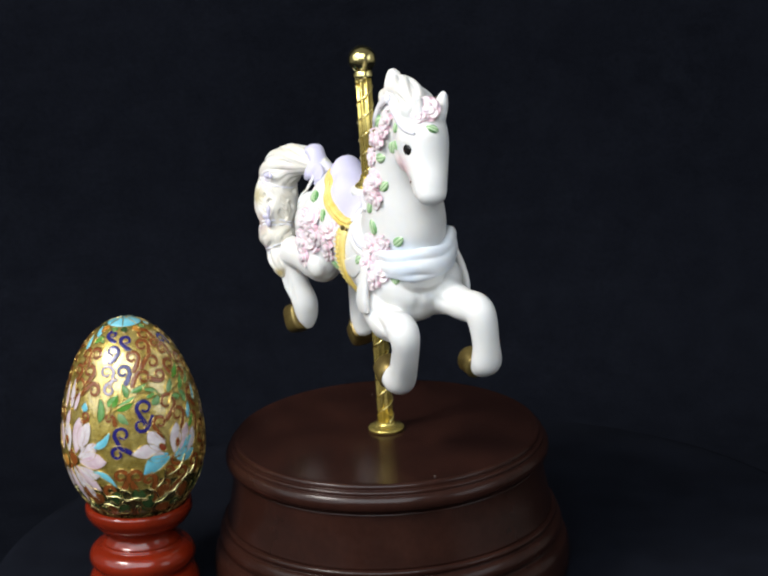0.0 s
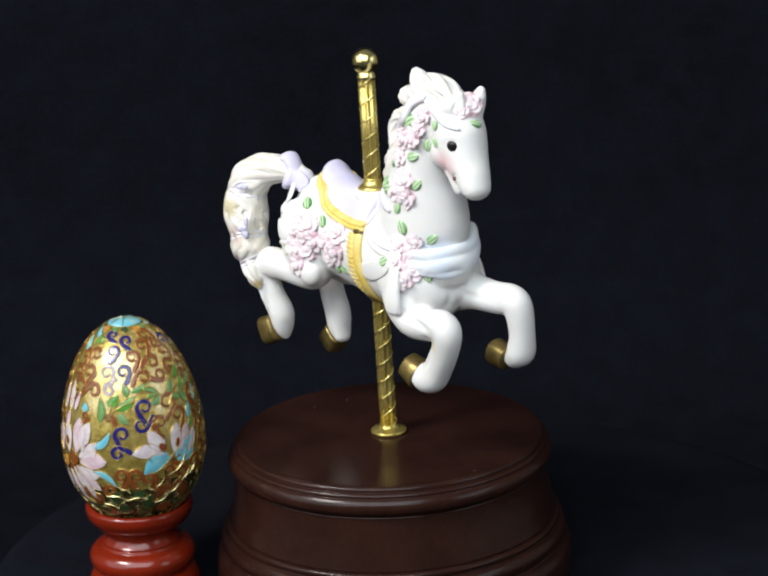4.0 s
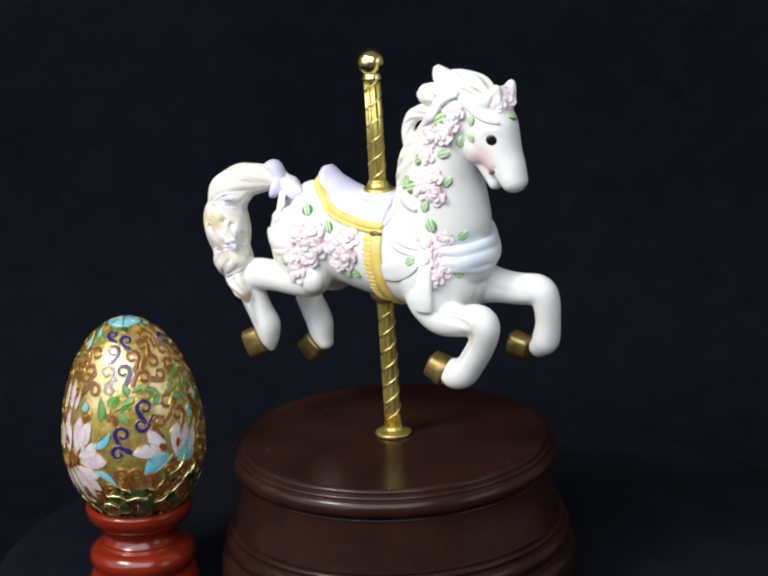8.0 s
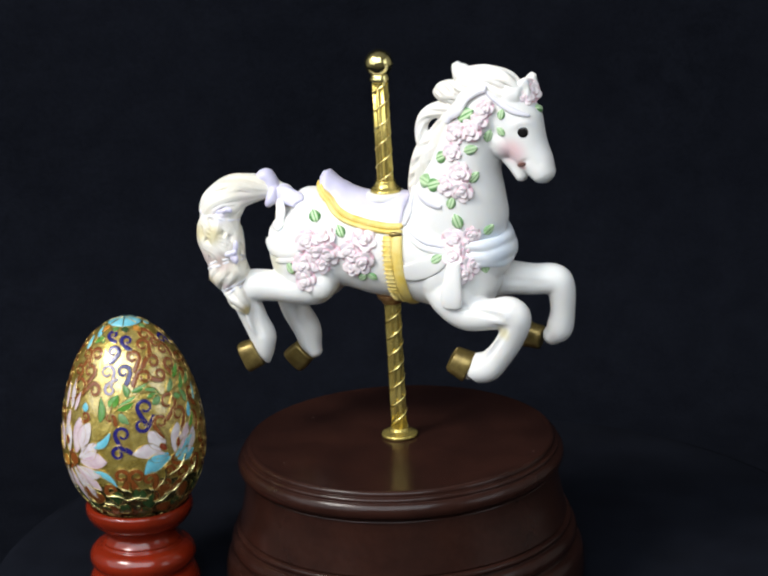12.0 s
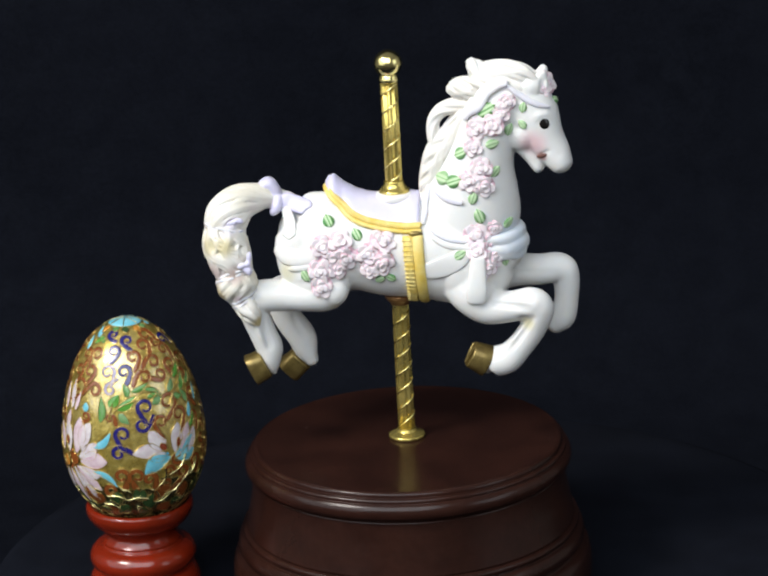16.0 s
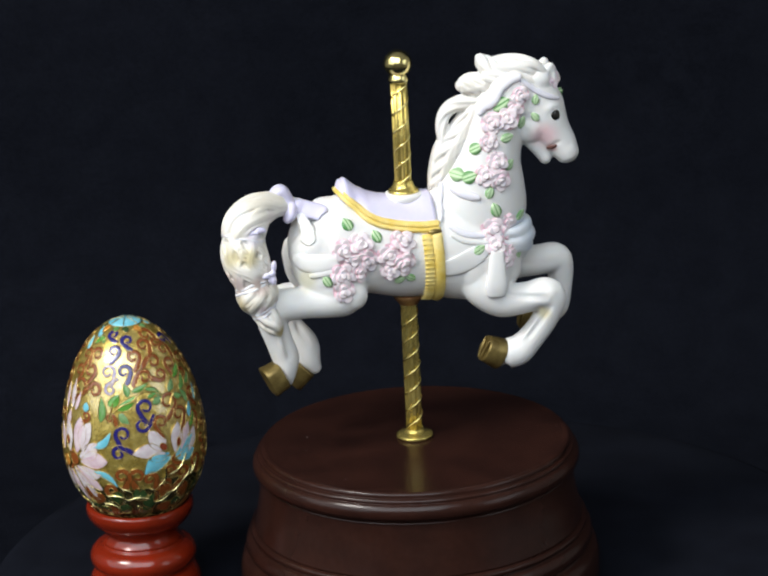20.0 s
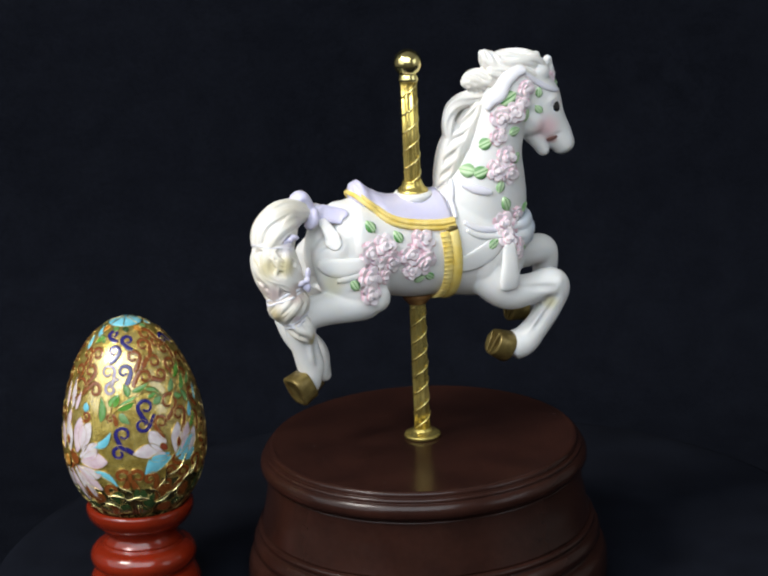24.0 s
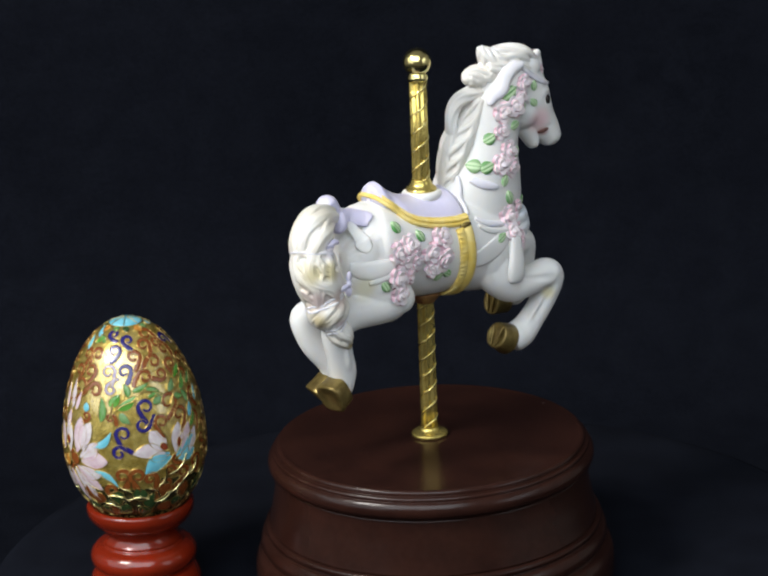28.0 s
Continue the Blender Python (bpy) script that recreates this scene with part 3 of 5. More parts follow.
TAIL = [(-34.7, -1.5, 124.2, 3.0, 3.0), (-40.1, -3.5, 126.3, 4.0, 4.0), (-46.8, -7.5, 125.9, 5.5, 5.4), (-50.8, -10.2, 122.6, 6.6, 6.6), (-51.8, -11.2, 119.0, 6.2, 6.2), (-52.0, -12.0, 114.4, 7.0, 7.3), (-50.8, -12.6, 109.6, 6.9, 7.2),
        (-49.6, -13.2, 104.6, 5.7, 6.0), (-48.7, -13.6, 100.8, 6.4, 6.3), (-47.5, -14.0, 97.0, 3.7, 3.9), (-45.8, -14.5, 94.2, 3.7, 3.8), (-44.4, -14.9, 91.4, 2.7, 2.8), (-43.2, -15.2, 89.2, 1.0, 1.1)]


def tail_hair():
    """Four swelling clumps of wavy hair, pinched where the ribbon is tied round them."""
    bm = sweep(bmesh.new(), [(x, y, z, a * 0.88, b * 0.88) for x, y, z, a, b in TAIL], 18, 8)
    for first, last, count, twist, wave, thick in ((0, 4, 9, 0.9, 0.30, 0.30), (4, 7, 10, -1.5, 0.45, 0.28), (7, 9, 10, 1.3, 0.35, 0.28), (9, 12, 6, -0.8, 0.2, 0.36)):
        locks_along(bm, TAIL[first:last + 1], count, twist, 0.74, thick, 10, 10, wave, 6.0)
        locks_along(bm, TAIL[first:last + 1], count * 3, twist * 0.9, 0.91, 0.085, 10, 6, wave, 6.0)
    return bm


def tail_ties(parent, tree):
    """Ribbon cords that hug the pinches of the tail."""
    for k, turns in ((4, 1), (7, 2), (9, 2)):
        x, y, z, a, b = TAIL[k]
        tan = (Vector(TAIL[k + 1][:3]) - Vector(TAIL[k - 1][:3])).normalized()
        L = (Vector((0, 1, 0)) - tan * tan.y).normalized()
        N = L.cross(tan)
        bm = bmesh.new()
        for j in range(turns):
            ring = []
            for i in range(49):
                t = 2 * math.pi * i / 48
                c = Vector((x, y, z)) + tan * (1.3 * (j - (turns - 1) / 2) + 0.7 * math.sin(t + k) + 0.25 * math.sin(5 * t + 2 * j))
                d = N * math.cos(t) + L * math.sin(t)
                hit = tree.ray_cast(c + d * 14, -d)[0]
                ring.append((hit if hit and (hit - c).length < 10 else c + d * a) - d * 0.10)
            for _ in range(3):
                ring = ring[:1] + [p * 0.25 + q * 0.5 + r * 0.25 for p, q, r in zip(ring, ring[1:], ring[2:])] + ring[-1:]
            sweep(bm, [(*p, 0.30 + 0.12 * math.sin(i * 1.57), 0.48) for i, p in enumerate(ring)], 8, 1, side=tuple(tan), caps=False)
        part("tail_cord", bm, pale_lilac, parent, "pale lilac cord tied round the tail")


def mane_hair():
    bm = bmesh.new()
    for rows in ([(43.7, -5.0, 159.0, 1.7, 2.3), (38.8, -5.0, 161.9, 2.9, 3.2), (32.5, -4.4, 162.4, 3.2, 3.2), (27.7, -4.0, 162.2, 3.0, 2.9), (25.0, -3.6, 164.5, 2.0, 2.0)],
                 [(33.9, -3.0, 156.2, 2.8, 3.6), (27.3, -3.2, 157.0, 3.0, 3.5), (21.4, -3.2, 157.9, 2.8, 2.9), (18.2, -3.2, 157.7, 1.9, 1.9)],
                 [(21.9, -2.2, 150.6, 2.3, 3.6), (18.0, -2.0, 143.1, 3.7, 4.2), (14.5, -1.8, 137.9, 4.4, 4.6), (12.0, -1.6, 132.7, 3.7, 4.2), (9.7, -1.4, 128.1, 2.3, 3.0)]):
        sweep(bm, rows, 16, 6)
    # crest over the poll with a tuft that stands up behind
    locks_along(bm, [(43.7, -5.0, 159.0, 2.2, 3.0), (38.8, -5.0, 161.9, 3.8, 4.2), (32.5, -4.4, 162.4, 4.2, 4.2), (27.7, -4.0, 162.2, 3.9, 3.8), (25.0, -3.6, 164.5, 2.7, 2.7), (23.6, -3.4, 166.6, 1.1, 1.2)], 14, 0.9, 0.74, 0.26)
    locks_along(bm, [(25.0, -5.6, 159.6, 2.6, 2.6), (31.0, -6.6, 159.6, 3.2, 2.8), (37.0, -7.0, 158.6, 3.2, 2.8), (42.0, -6.6, 156.8, 2.0, 2.0)], 12, 0.6, 0.66, 0.36)
    # forelock between the ears
    locks_along(bm, [(39.1, -4.0, 159.6, 2.4, 2.6), (42.8, -4.4, 157.1, 1.8, 2.2), (45.4, -4.4, 154.9, 1.0, 1.4)], 4, 0.5, 0.5, 0.55)
    # the second tuft, blown back
    locks_along(bm, [(33.9, -3.0, 156.2, 3.6, 4.8), (27.3, -3.2, 157.0, 3.9, 4.6), (21.4, -3.2, 157.9, 3.7, 3.8), (18.2, -3.2, 157.7, 2.6, 2.6)], 14, 0.9, 0.74, 0.26)
    # the looped lock
    sweep(bm, [(26.4, -3.0, 153.5, 2.2, 2.8), (19.8, -2.6, 152.7, 2.2, 2.6), (14.7, -2.3, 151.1, 1.9, 2.2), (12.2, -2.3, 147.6, 1.7, 2.0), (12.3, -2.2, 142.7, 1.8, 2.2), (14.1, -2.0, 138.0, 2.0, 2.4)], 14, 6)
    locks_along(bm, [(26.4, -3.0, 153.5, 2.6, 3.4), (19.8, -2.6, 152.7, 2.6, 3.0), (14.7, -2.3, 151.1, 2.3, 2.6), (12.2, -2.3, 147.6, 2.0, 2.4), (12.3, -2.2, 142.7, 2.2, 2.6), (14.1, -2.0, 138.0, 2.4, 2.8)], 10, 1.2, 0.70, 0.30)
    # down the neck to the withers
    locks_along(bm, [(21.9, -2.2, 150.6, 3.0, 4.6), (18.0, -2.0, 143.1, 4.6, 5.2), (14.5, -1.8, 137.9, 5.4, 5.6), (12.0, -1.6, 132.7, 4.6, 5.2), (9.7, -1.4, 128.1, 3.0, 4.0), (8.1, -1.2, 125.0, 1.2, 2.0)], 22, 1.3, 0.80, 0.19)
    return bm


TREE = None


def skin_at(x, y, z, lift=0.0):
    """The nearest point of the porcelain skin, lifted off it, and its normal; y tells the side."""
    hit, nor, _, _ = TREE.ray_cast(Vector((x, -70.0 if y < -2 else 60.0, z)), Vector((0, 1.0 if y < -2 else -1.0, 0)))
    if hit is None or abs(hit.y - y) > 9:
        hit, nor, _, _ = TREE.find_nearest(Vector((x, y, z)))
    return hit + nor * lift, nor


def frame_on(p, nor, angle):
    """A pose at p with z along the normal and y turned by angle degrees from upright."""
    up = Vector((0, 0, 1)) - nor * nor.z
    up = up.normalized() if up.length > 0.1 else nor.orthogonal().normalized()
    right = up.cross(nor)
    m = Matrix((right, up, nor)).transposed().to_4x4()
    return Matrix.Translation(p) @ m @ Matrix.Rotation(radians(angle), 4, "Z")


def rose_mesh(variant):
    """A moulded rose of unit radius: cupped petals that overlap in rings round a small bud, with a deeper pink in the
    creases.
    """
    rng = random.Random(variant)
    cups = []
    for count, out, size, high in ((1, 0.0, 0.24, 0.60), (3, 0.24, 0.34, 0.50), (5, 0.58, 0.44, 0.32)):
        off = rng.uniform(0, 6.28)
        for k in range(count):
            a = off + 2 * math.pi * k / count + rng.uniform(-0.2, 0.2)
            cups.append((math.cos(a), math.sin(a), out, size * rng.uniform(0.92, 1.12), high + rng.uniform(-0.03, 0.03)))

    def height(x, y):
        top, rim = 0.0, 1.0
        for c, d, out, size, high in cups:
            u, v = x - c * out, y - d * out
            q = math.hypot(u, v) / size
            if q < 1:
                z = high + 0.10 * (u * c + v * d) / size - 0.14 * q ** 6 + 0.03 * q * q
                if z > top:
                    top, rim = z, q
        return top, rim
    bm = bmesh.new()
    seg, steps = 52, 22
    rings = []
    for i in range(1, steps + 1):
        r = i / steps
        ring = []
        for k in range(seg):
            x, y = r * math.cos(2 * math.pi * k / seg), r * math.sin(2 * math.pi * k / seg)
            z, rim = height(x, y)
            ring.append((bm.verts.new((x, y, z)), rim if z > 0.02 else 1.0))
        rings.append(ring)
    hub = bm.verts.new((0, 0, height(0, 0)[0]))
    for k in range(seg):
        bm.faces.new((hub, rings[0][k][0], rings[0][(k + 1) % seg][0]))
    for p, q in zip(rings, rings[1:]):
        for k in range(seg):
            j = (k + 1) % seg
            four = (p[k], q[k], q[j], p[j])
            low, high = min(v.co.z for v, _ in four), max(v.co.z for v, _ in four)
            # deeper pink on steep faces and on those near the base
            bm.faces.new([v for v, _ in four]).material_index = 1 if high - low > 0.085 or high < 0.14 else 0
    me = bpy.data.meshes.new("rose")
    bm.to_mesh(me)
    bm.free()
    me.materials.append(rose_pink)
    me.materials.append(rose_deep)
    me.polygons.foreach_set("use_smooth", [True] * len(me.polygons))
    return me


def leaf_mesh(variant):
    """A moulded leaf of unit length, pointed, with a sunk midrib."""
    bm = bmesh.new()
    wid = (0.30, 0.36)[variant]
    rows = []
    for i in range(9):
        s = i / 8
        w = wid * (math.sin(math.pi * s ** 0.85) ** 0.75) + 0.01
        row = []
        for j in range(7):
            q = (j - 3) / 3
            z = 0.26 * (1 - q * q) * math.sin(math.pi * s) ** 0.5 - 0.17 * math.exp(-(q / 0.16) ** 2) * math.sin(math.pi * s) + 0.02
            row.append(bm.verts.new((w * q, s - 0.5, z)))
        rows.append(row)
    for a, b in zip(rows, rows[1:]):
        for j in range(6):
            bm.faces.new((a[j], a[j + 1], b[j + 1], b[j]))
    edge = bmesh.ops.extrude_face_region(bm, geom=bm.faces[:])
    for v in [g for g in edge["geom"] if isinstance(g, bmesh.types.BMVert)]:
        v.co.z = -0.25
    bmesh.ops.recalc_face_normals(bm, faces=bm.faces)
    me = bpy.data.meshes.new("leaf")
    bm.to_mesh(me)
    bm.free()
    me.materials.append(leaf_green)
    me.polygons.foreach_set("use_smooth", [True] * len(me.polygons))
    return me


def stick(name, me, parent, m, size):
    ob = new(name, me)
    ob.parent = parent
    ob.matrix_local = Matrix.Diagonal((MM, MM, MM, 1)) @ m @ Matrix.Diagonal((size, size, size, 1))
    return ob


def band_on_skin(points, lift=0.3, n=6, nearest=False):
    """Rows for a sweep that hugs the skin through points (x, y, z); wide lies along the skin."""
    rows = []
    path = rounded(points, n)
    for x, y, z in path:
        if nearest:
            p, nor = TREE.find_nearest(Vector((x, y, z)))[:2]
            p = p + nor * lift
        else:
            p, nor = skin_at(x, y, z, lift)
        rows.append((p, nor))
    if nearest:
        for _ in range(4):
            rows = rows[:1] + [((a[0] + b[0] * 2 + c[0]) / 4, (a[1] + b[1] * 2 + c[1]).normalized()) for a, b, c in zip(rows, rows[1:], rows[2:])] + rows[-1:]
    return rows


def strap(bm, points, thick, wide, lift=0.3, n=6, taper=False, seg=12, nearest=False):
    """A flat rounded strap laid on the skin."""
    rows = band_on_skin(points, lift, n, nearest)
    rings = []
    for k, (p, nor) in enumerate(rows):
        tan = (rows[min(k + 1, len(rows) - 1)][0] - rows[max(k - 1, 0)][0]).normalized()
        side = tan.cross(nor).normalized()
        up = side.cross(tan)
        s = k / (len(rows) - 1)
        w = wide * (math.sin(math.pi * min(1, max(0.06, s * 0.94 + 0.03))) ** 0.4 if taper else (1 if 0 < s < 1 else 0.75))
        rings.append([bm.verts.new(p + side * (w * math.cos(2 * math.pi * j / seg)) + up * (thick * math.sin(2 * math.pi * j / seg))) for j in range(seg)])
    for a, b in zip(rings, rings[1:]):
        for j in range(seg):
            q = (j + 1) % seg
            bm.faces.new((a[j], a[q], b[q], b[j]))
    bm.faces.new(rings[0][::-1])
    bm.faces.new(rings[-1])
    return bm


def around(x, angle, z0=108.0, lift=0.0, lean=0.0):
    """The skin of the trunk at x, seen from its axis at an angle from straight up; lean shifts x downwards."""
    d = Vector((0, math.sin(angle), math.cos(angle)))
    o = Vector((x + lean * (1 - math.cos(angle)), -1.0, z0))
    far, nor, _, _ = TREE.ray_cast(o + d * 40, -d)
    return far + nor * lift, nor


def hoof(parent, base, sole, r0, r1, power=3.6):
    a, b = Vector(base), Vector(sole)
    tan = (b - a).normalized()
    bm = bmesh.new()
    L = (Vector((0, 1, 0)) - tan * tan.y).normalized()
    N = L.cross(tan)
    rings = []
    for s, r in ((0.0, r0 * 0.7), (0.02, r0), (0.1, r0 * 1.04), (0.55, (r0 + r1) / 2), (0.9, r1), (0.97, r1 * 0.98), (1.0, r1 * 0.90)):
        ring = []
        for k in range(28):
            t = 2 * math.pi * k / 28
            c, d = math.cos(t), math.sin(t)
            q = (abs(c) ** power + abs(d) ** power) ** (-1 / power)
            ring.append(bm.verts.new(a.lerp(b, s) + N * (r * q * c) + L * (r * 0.94 * q * d)))
        rings.append(ring)
    # the hollow sole
    for s, k in ((1.0, 0.84), (0.965, 0.76), (0.965, 0.2)):
        rings.append([bm.verts.new(a.lerp(b, s) + (v.co - b) * k) for v in rings[6]])
    for p, q in zip(rings, rings[1:]):
        for k in range(28):
            j = (k + 1) % 28
            bm.faces.new((p[k], p[j], q[j], q[k]))
    bm.faces.new(rings[0][::-1])
    bm.faces.new(rings[-1])
    bmesh.ops.recalc_face_normals(bm, faces=bm.faces)
    if power < 3:
        # the frog, two proud bars across the sole
        for off in (-0.9, 0.9):
            c = b + tan * 0.15
            sweep(bm, [(*(c + L * off - N * r1 * 0.75), 0.35, 0.35), (*(c + L * off * 1.5 + N * r1 * 0.1), 0.6, 0.55), (*(c + L * off * 2.2 + N * r1 * 0.7), 0.3, 0.3)], 8, 4)
    part("hoof", bm, hoof_gold, parent, "dull gold painted hoof")


def between(x, table):
    """Smooth reading of a short table of (x, value)."""
    for (a, va), (b, vb) in zip(table, table[1:]):
        if x <= b:
            k = max(0.0, (x - a) / (b - a))
            return va + (vb - va) * k * k * (3 - 2 * k)
    return table[-1][1]


def saddle(parent):
    # how far down the flank the seat's edge lies, from the cantle to the girth buckle
    flank = []
    for x, y, z in ((-16.3, -13.0, 123.9), (-12.0, -13.5, 120.9), (-6.9, -13.8, 119.4), (-1.8, -14.0, 118.6), (3.3, -14.0, 118.0), (7.2, -14.0, 118.2)):
        ang = 0.3
        while ang < 1.7 and around(x, -ang)[0].z > z:
            ang += 0.01
        flank.append((x, ang))
    back, start = -21.4, flank[0][0]
    stations = [back + (start - back) * (1 - math.cos(math.pi / 2 * k / 14)) for k in range(15)] + [start + (flank[-1][0] - start) * k / 20 for k in range(1, 21)]
    rows, edge = [], []
    for x in stations:
        ang = between(x, flank) if x > start else flank[0][1] * max(0.02, 1 - ((start - x) / (start - back)) ** 3) ** 0.5
        heel = between(x, ((back, 2.4), (-19.6, 1.6), (-16.0, 0.4), (-12.0, 0.0)))
        rise = between(x, ((back, 0.8), (-20.4, 2.8), (-19.0, 4.0), (-17.0, 3.7), (-14.5, 2.7), (-11.5, 1.7), (-8.5, 1.1), (-2.0, 1.0), (4.0, 1.7), (8.5, 1.0)))
        row = []
        for k in range(33):
            f = -1 + k / 16
            p, nor = around(x, f * ang)
            lift = 0.5 + heel + rise * max(0.0, 1 - f * f) ** 0.6
            row.append((p + nor * 0.5 + Vector((0, 0, lift - 0.5)), p - nor * 0.6))
        rows.append(row)
        edge.append((x, ang, heel))
    bm = bmesh.new()
    top = [[bm.verts.new(q[0]) for q in row] for row in rows]
    low = [[bm.verts.new(q[1]) for q in row] for row in rows]
    n, w = len(rows), 33
    for i in range(n - 1):
        for k in range(w - 1):
            bm.faces.new((top[i][k], top[i][k + 1], top[i + 1][k + 1], top[i + 1][k]))
            bm.faces.new((low[i][k], low[i + 1][k], low[i + 1][k + 1], low[i][k + 1]))
        bm.faces.new((top[i][0], top[i + 1][0], low[i + 1][0], low[i][0]))
        bm.faces.new((top[i][-1], low[i][-1], low[i + 1][-1], top[i + 1][-1]))
    for i in (0, n - 1):
        for k in range(w - 1):
            bm.faces.new((top[i][k], low[i][k], low[i][k + 1], top[i][k + 1]))
    bmesh.ops.recalc_face_normals(bm, faces=bm.faces)
    part("saddle", bm, lavender, parent, "smooth pale lavender saddle with a rounded cantle")
    # one corded trim round the seat, from buckle to buckle
    path = [(around(x, q * a)[0] + Vector((0, 0, h)), around(x, q * a)[1]) for q, x, a, h in [(-1, *e) for e in edge[::-1]] + [(1, *e) for e in edge]]
    bm = bmesh.new()
    cords = []
    for off, high, r in ((0.1, 0.35, 1.1), (2.0, 0.25, 0.95)):
        line = []
        for k, (p, nor) in enumerate(path):
            tan = (path[min(k + 1, len(path) - 1)][0] - path[max(k - 1, 0)][0]).normalized()
            out = tan.cross(nor).normalized()
            out = out if out.dot(p - Vector((-4, -1, 126))) > 0 else -out
            rear = max(0.0, min(1.0, (-14.0 - p.x) / 6.0))
            line.append(p + out * off * (1 - 0.35 * rear) + Vector((1.3 * rear, 0, -0.5 * rear)) + nor * high)
        for _ in range(4):
            line = [line[0]] + [a * 0.25 + b * 0.5 + c * 0.25 for a, b, c in zip(line, line[1:], line[2:])] + [line[-1]]
        sweep(bm, [(*p, r, r * 0.8) for p in line], 10, 2, side=(0, 0, 1))
        cords.append(line)
    part("saddle_trim", bm, yellow, parent, "yellow-gold corded trim")
    bm = bmesh.new()
    for k in range(len(path) - 1):
        for h in (0.0, 0.5):
            p = (cords[0][k].lerp(cords[0][k + 1], h) + cords[1][k].lerp(cords[1][k + 1], h)) / 2
            ball(bm, p + path[k][1] * 0.75, (0.40, 0.5, 0.75), None, 6, 5)
    part("stitching", bm, yellow, parent, kind="stuff")


def girth(parent):
    x0 = GIRTH_X
    bm = bmesh.new()
    for dx, thick, wide in ((-1.4, 0.75, 1.55), (1.6, 0.95, 1.7)):
        pts = []
        for k in range(49):
            ang = radians(-60 - (240.0) * k / 48)
            p, nor = around(x0 + dx, ang, 108.0, 0.0, 0.7)
            pts.append((p, nor))
        rings = []
        for k, (p, nor) in enumerate(pts):
            tan = (pts[min(k + 1, 48)][0] - pts[max(k - 1, 0)][0]).normalized()
            side = tan.cross(nor).normalized()
            rings.append([bm.verts.new(p + nor * 0.35 + side * (wide * math.cos(2 * math.pi * j / 12)) + nor * (thick * math.sin(2 * math.pi * j / 12))) for j in range(12)])
        for a, b in zip(rings, rings[1:]):
            for j in range(12):
                q = (j + 1) % 12
                bm.faces.new((a[j], a[q], b[q], b[j]))
        bm.faces.new(rings[0][::-1])
        bm.faces.new(rings[-1])
    part("girth", bm, yellow, parent, "yellow-gold ribbed girth strap")
    bm = bmesh.new()
    for k in range(40):
        ang = radians(-66 - 228.0 * k / 39)
        p, nor = around(x0 - 1.4, ang, 108.0, 0.98, 0.7)
        tan = Vector((1, 0, 0)) - nor * nor.x
        sweep(bm, [(*(p - tan * 1.6), 0.24, 0.24), (*(p + tan * 1.0), 0.24, 0.24)], 6, 1, side=(0, 0, 1))
    part("ribbing", bm, yellow, parent, kind="stuff")
    bm = bmesh.new()
    p, nor = around(x0 + 1.4, radians(-58), 108.0, 0.6)
    ball(bm, p, (2.2, 1.0, 1.0), None, 14, 10)
    part("buckle", bm, hoof_gold, parent, "dull gold buckle knot")


GIRTH_X = 4.6


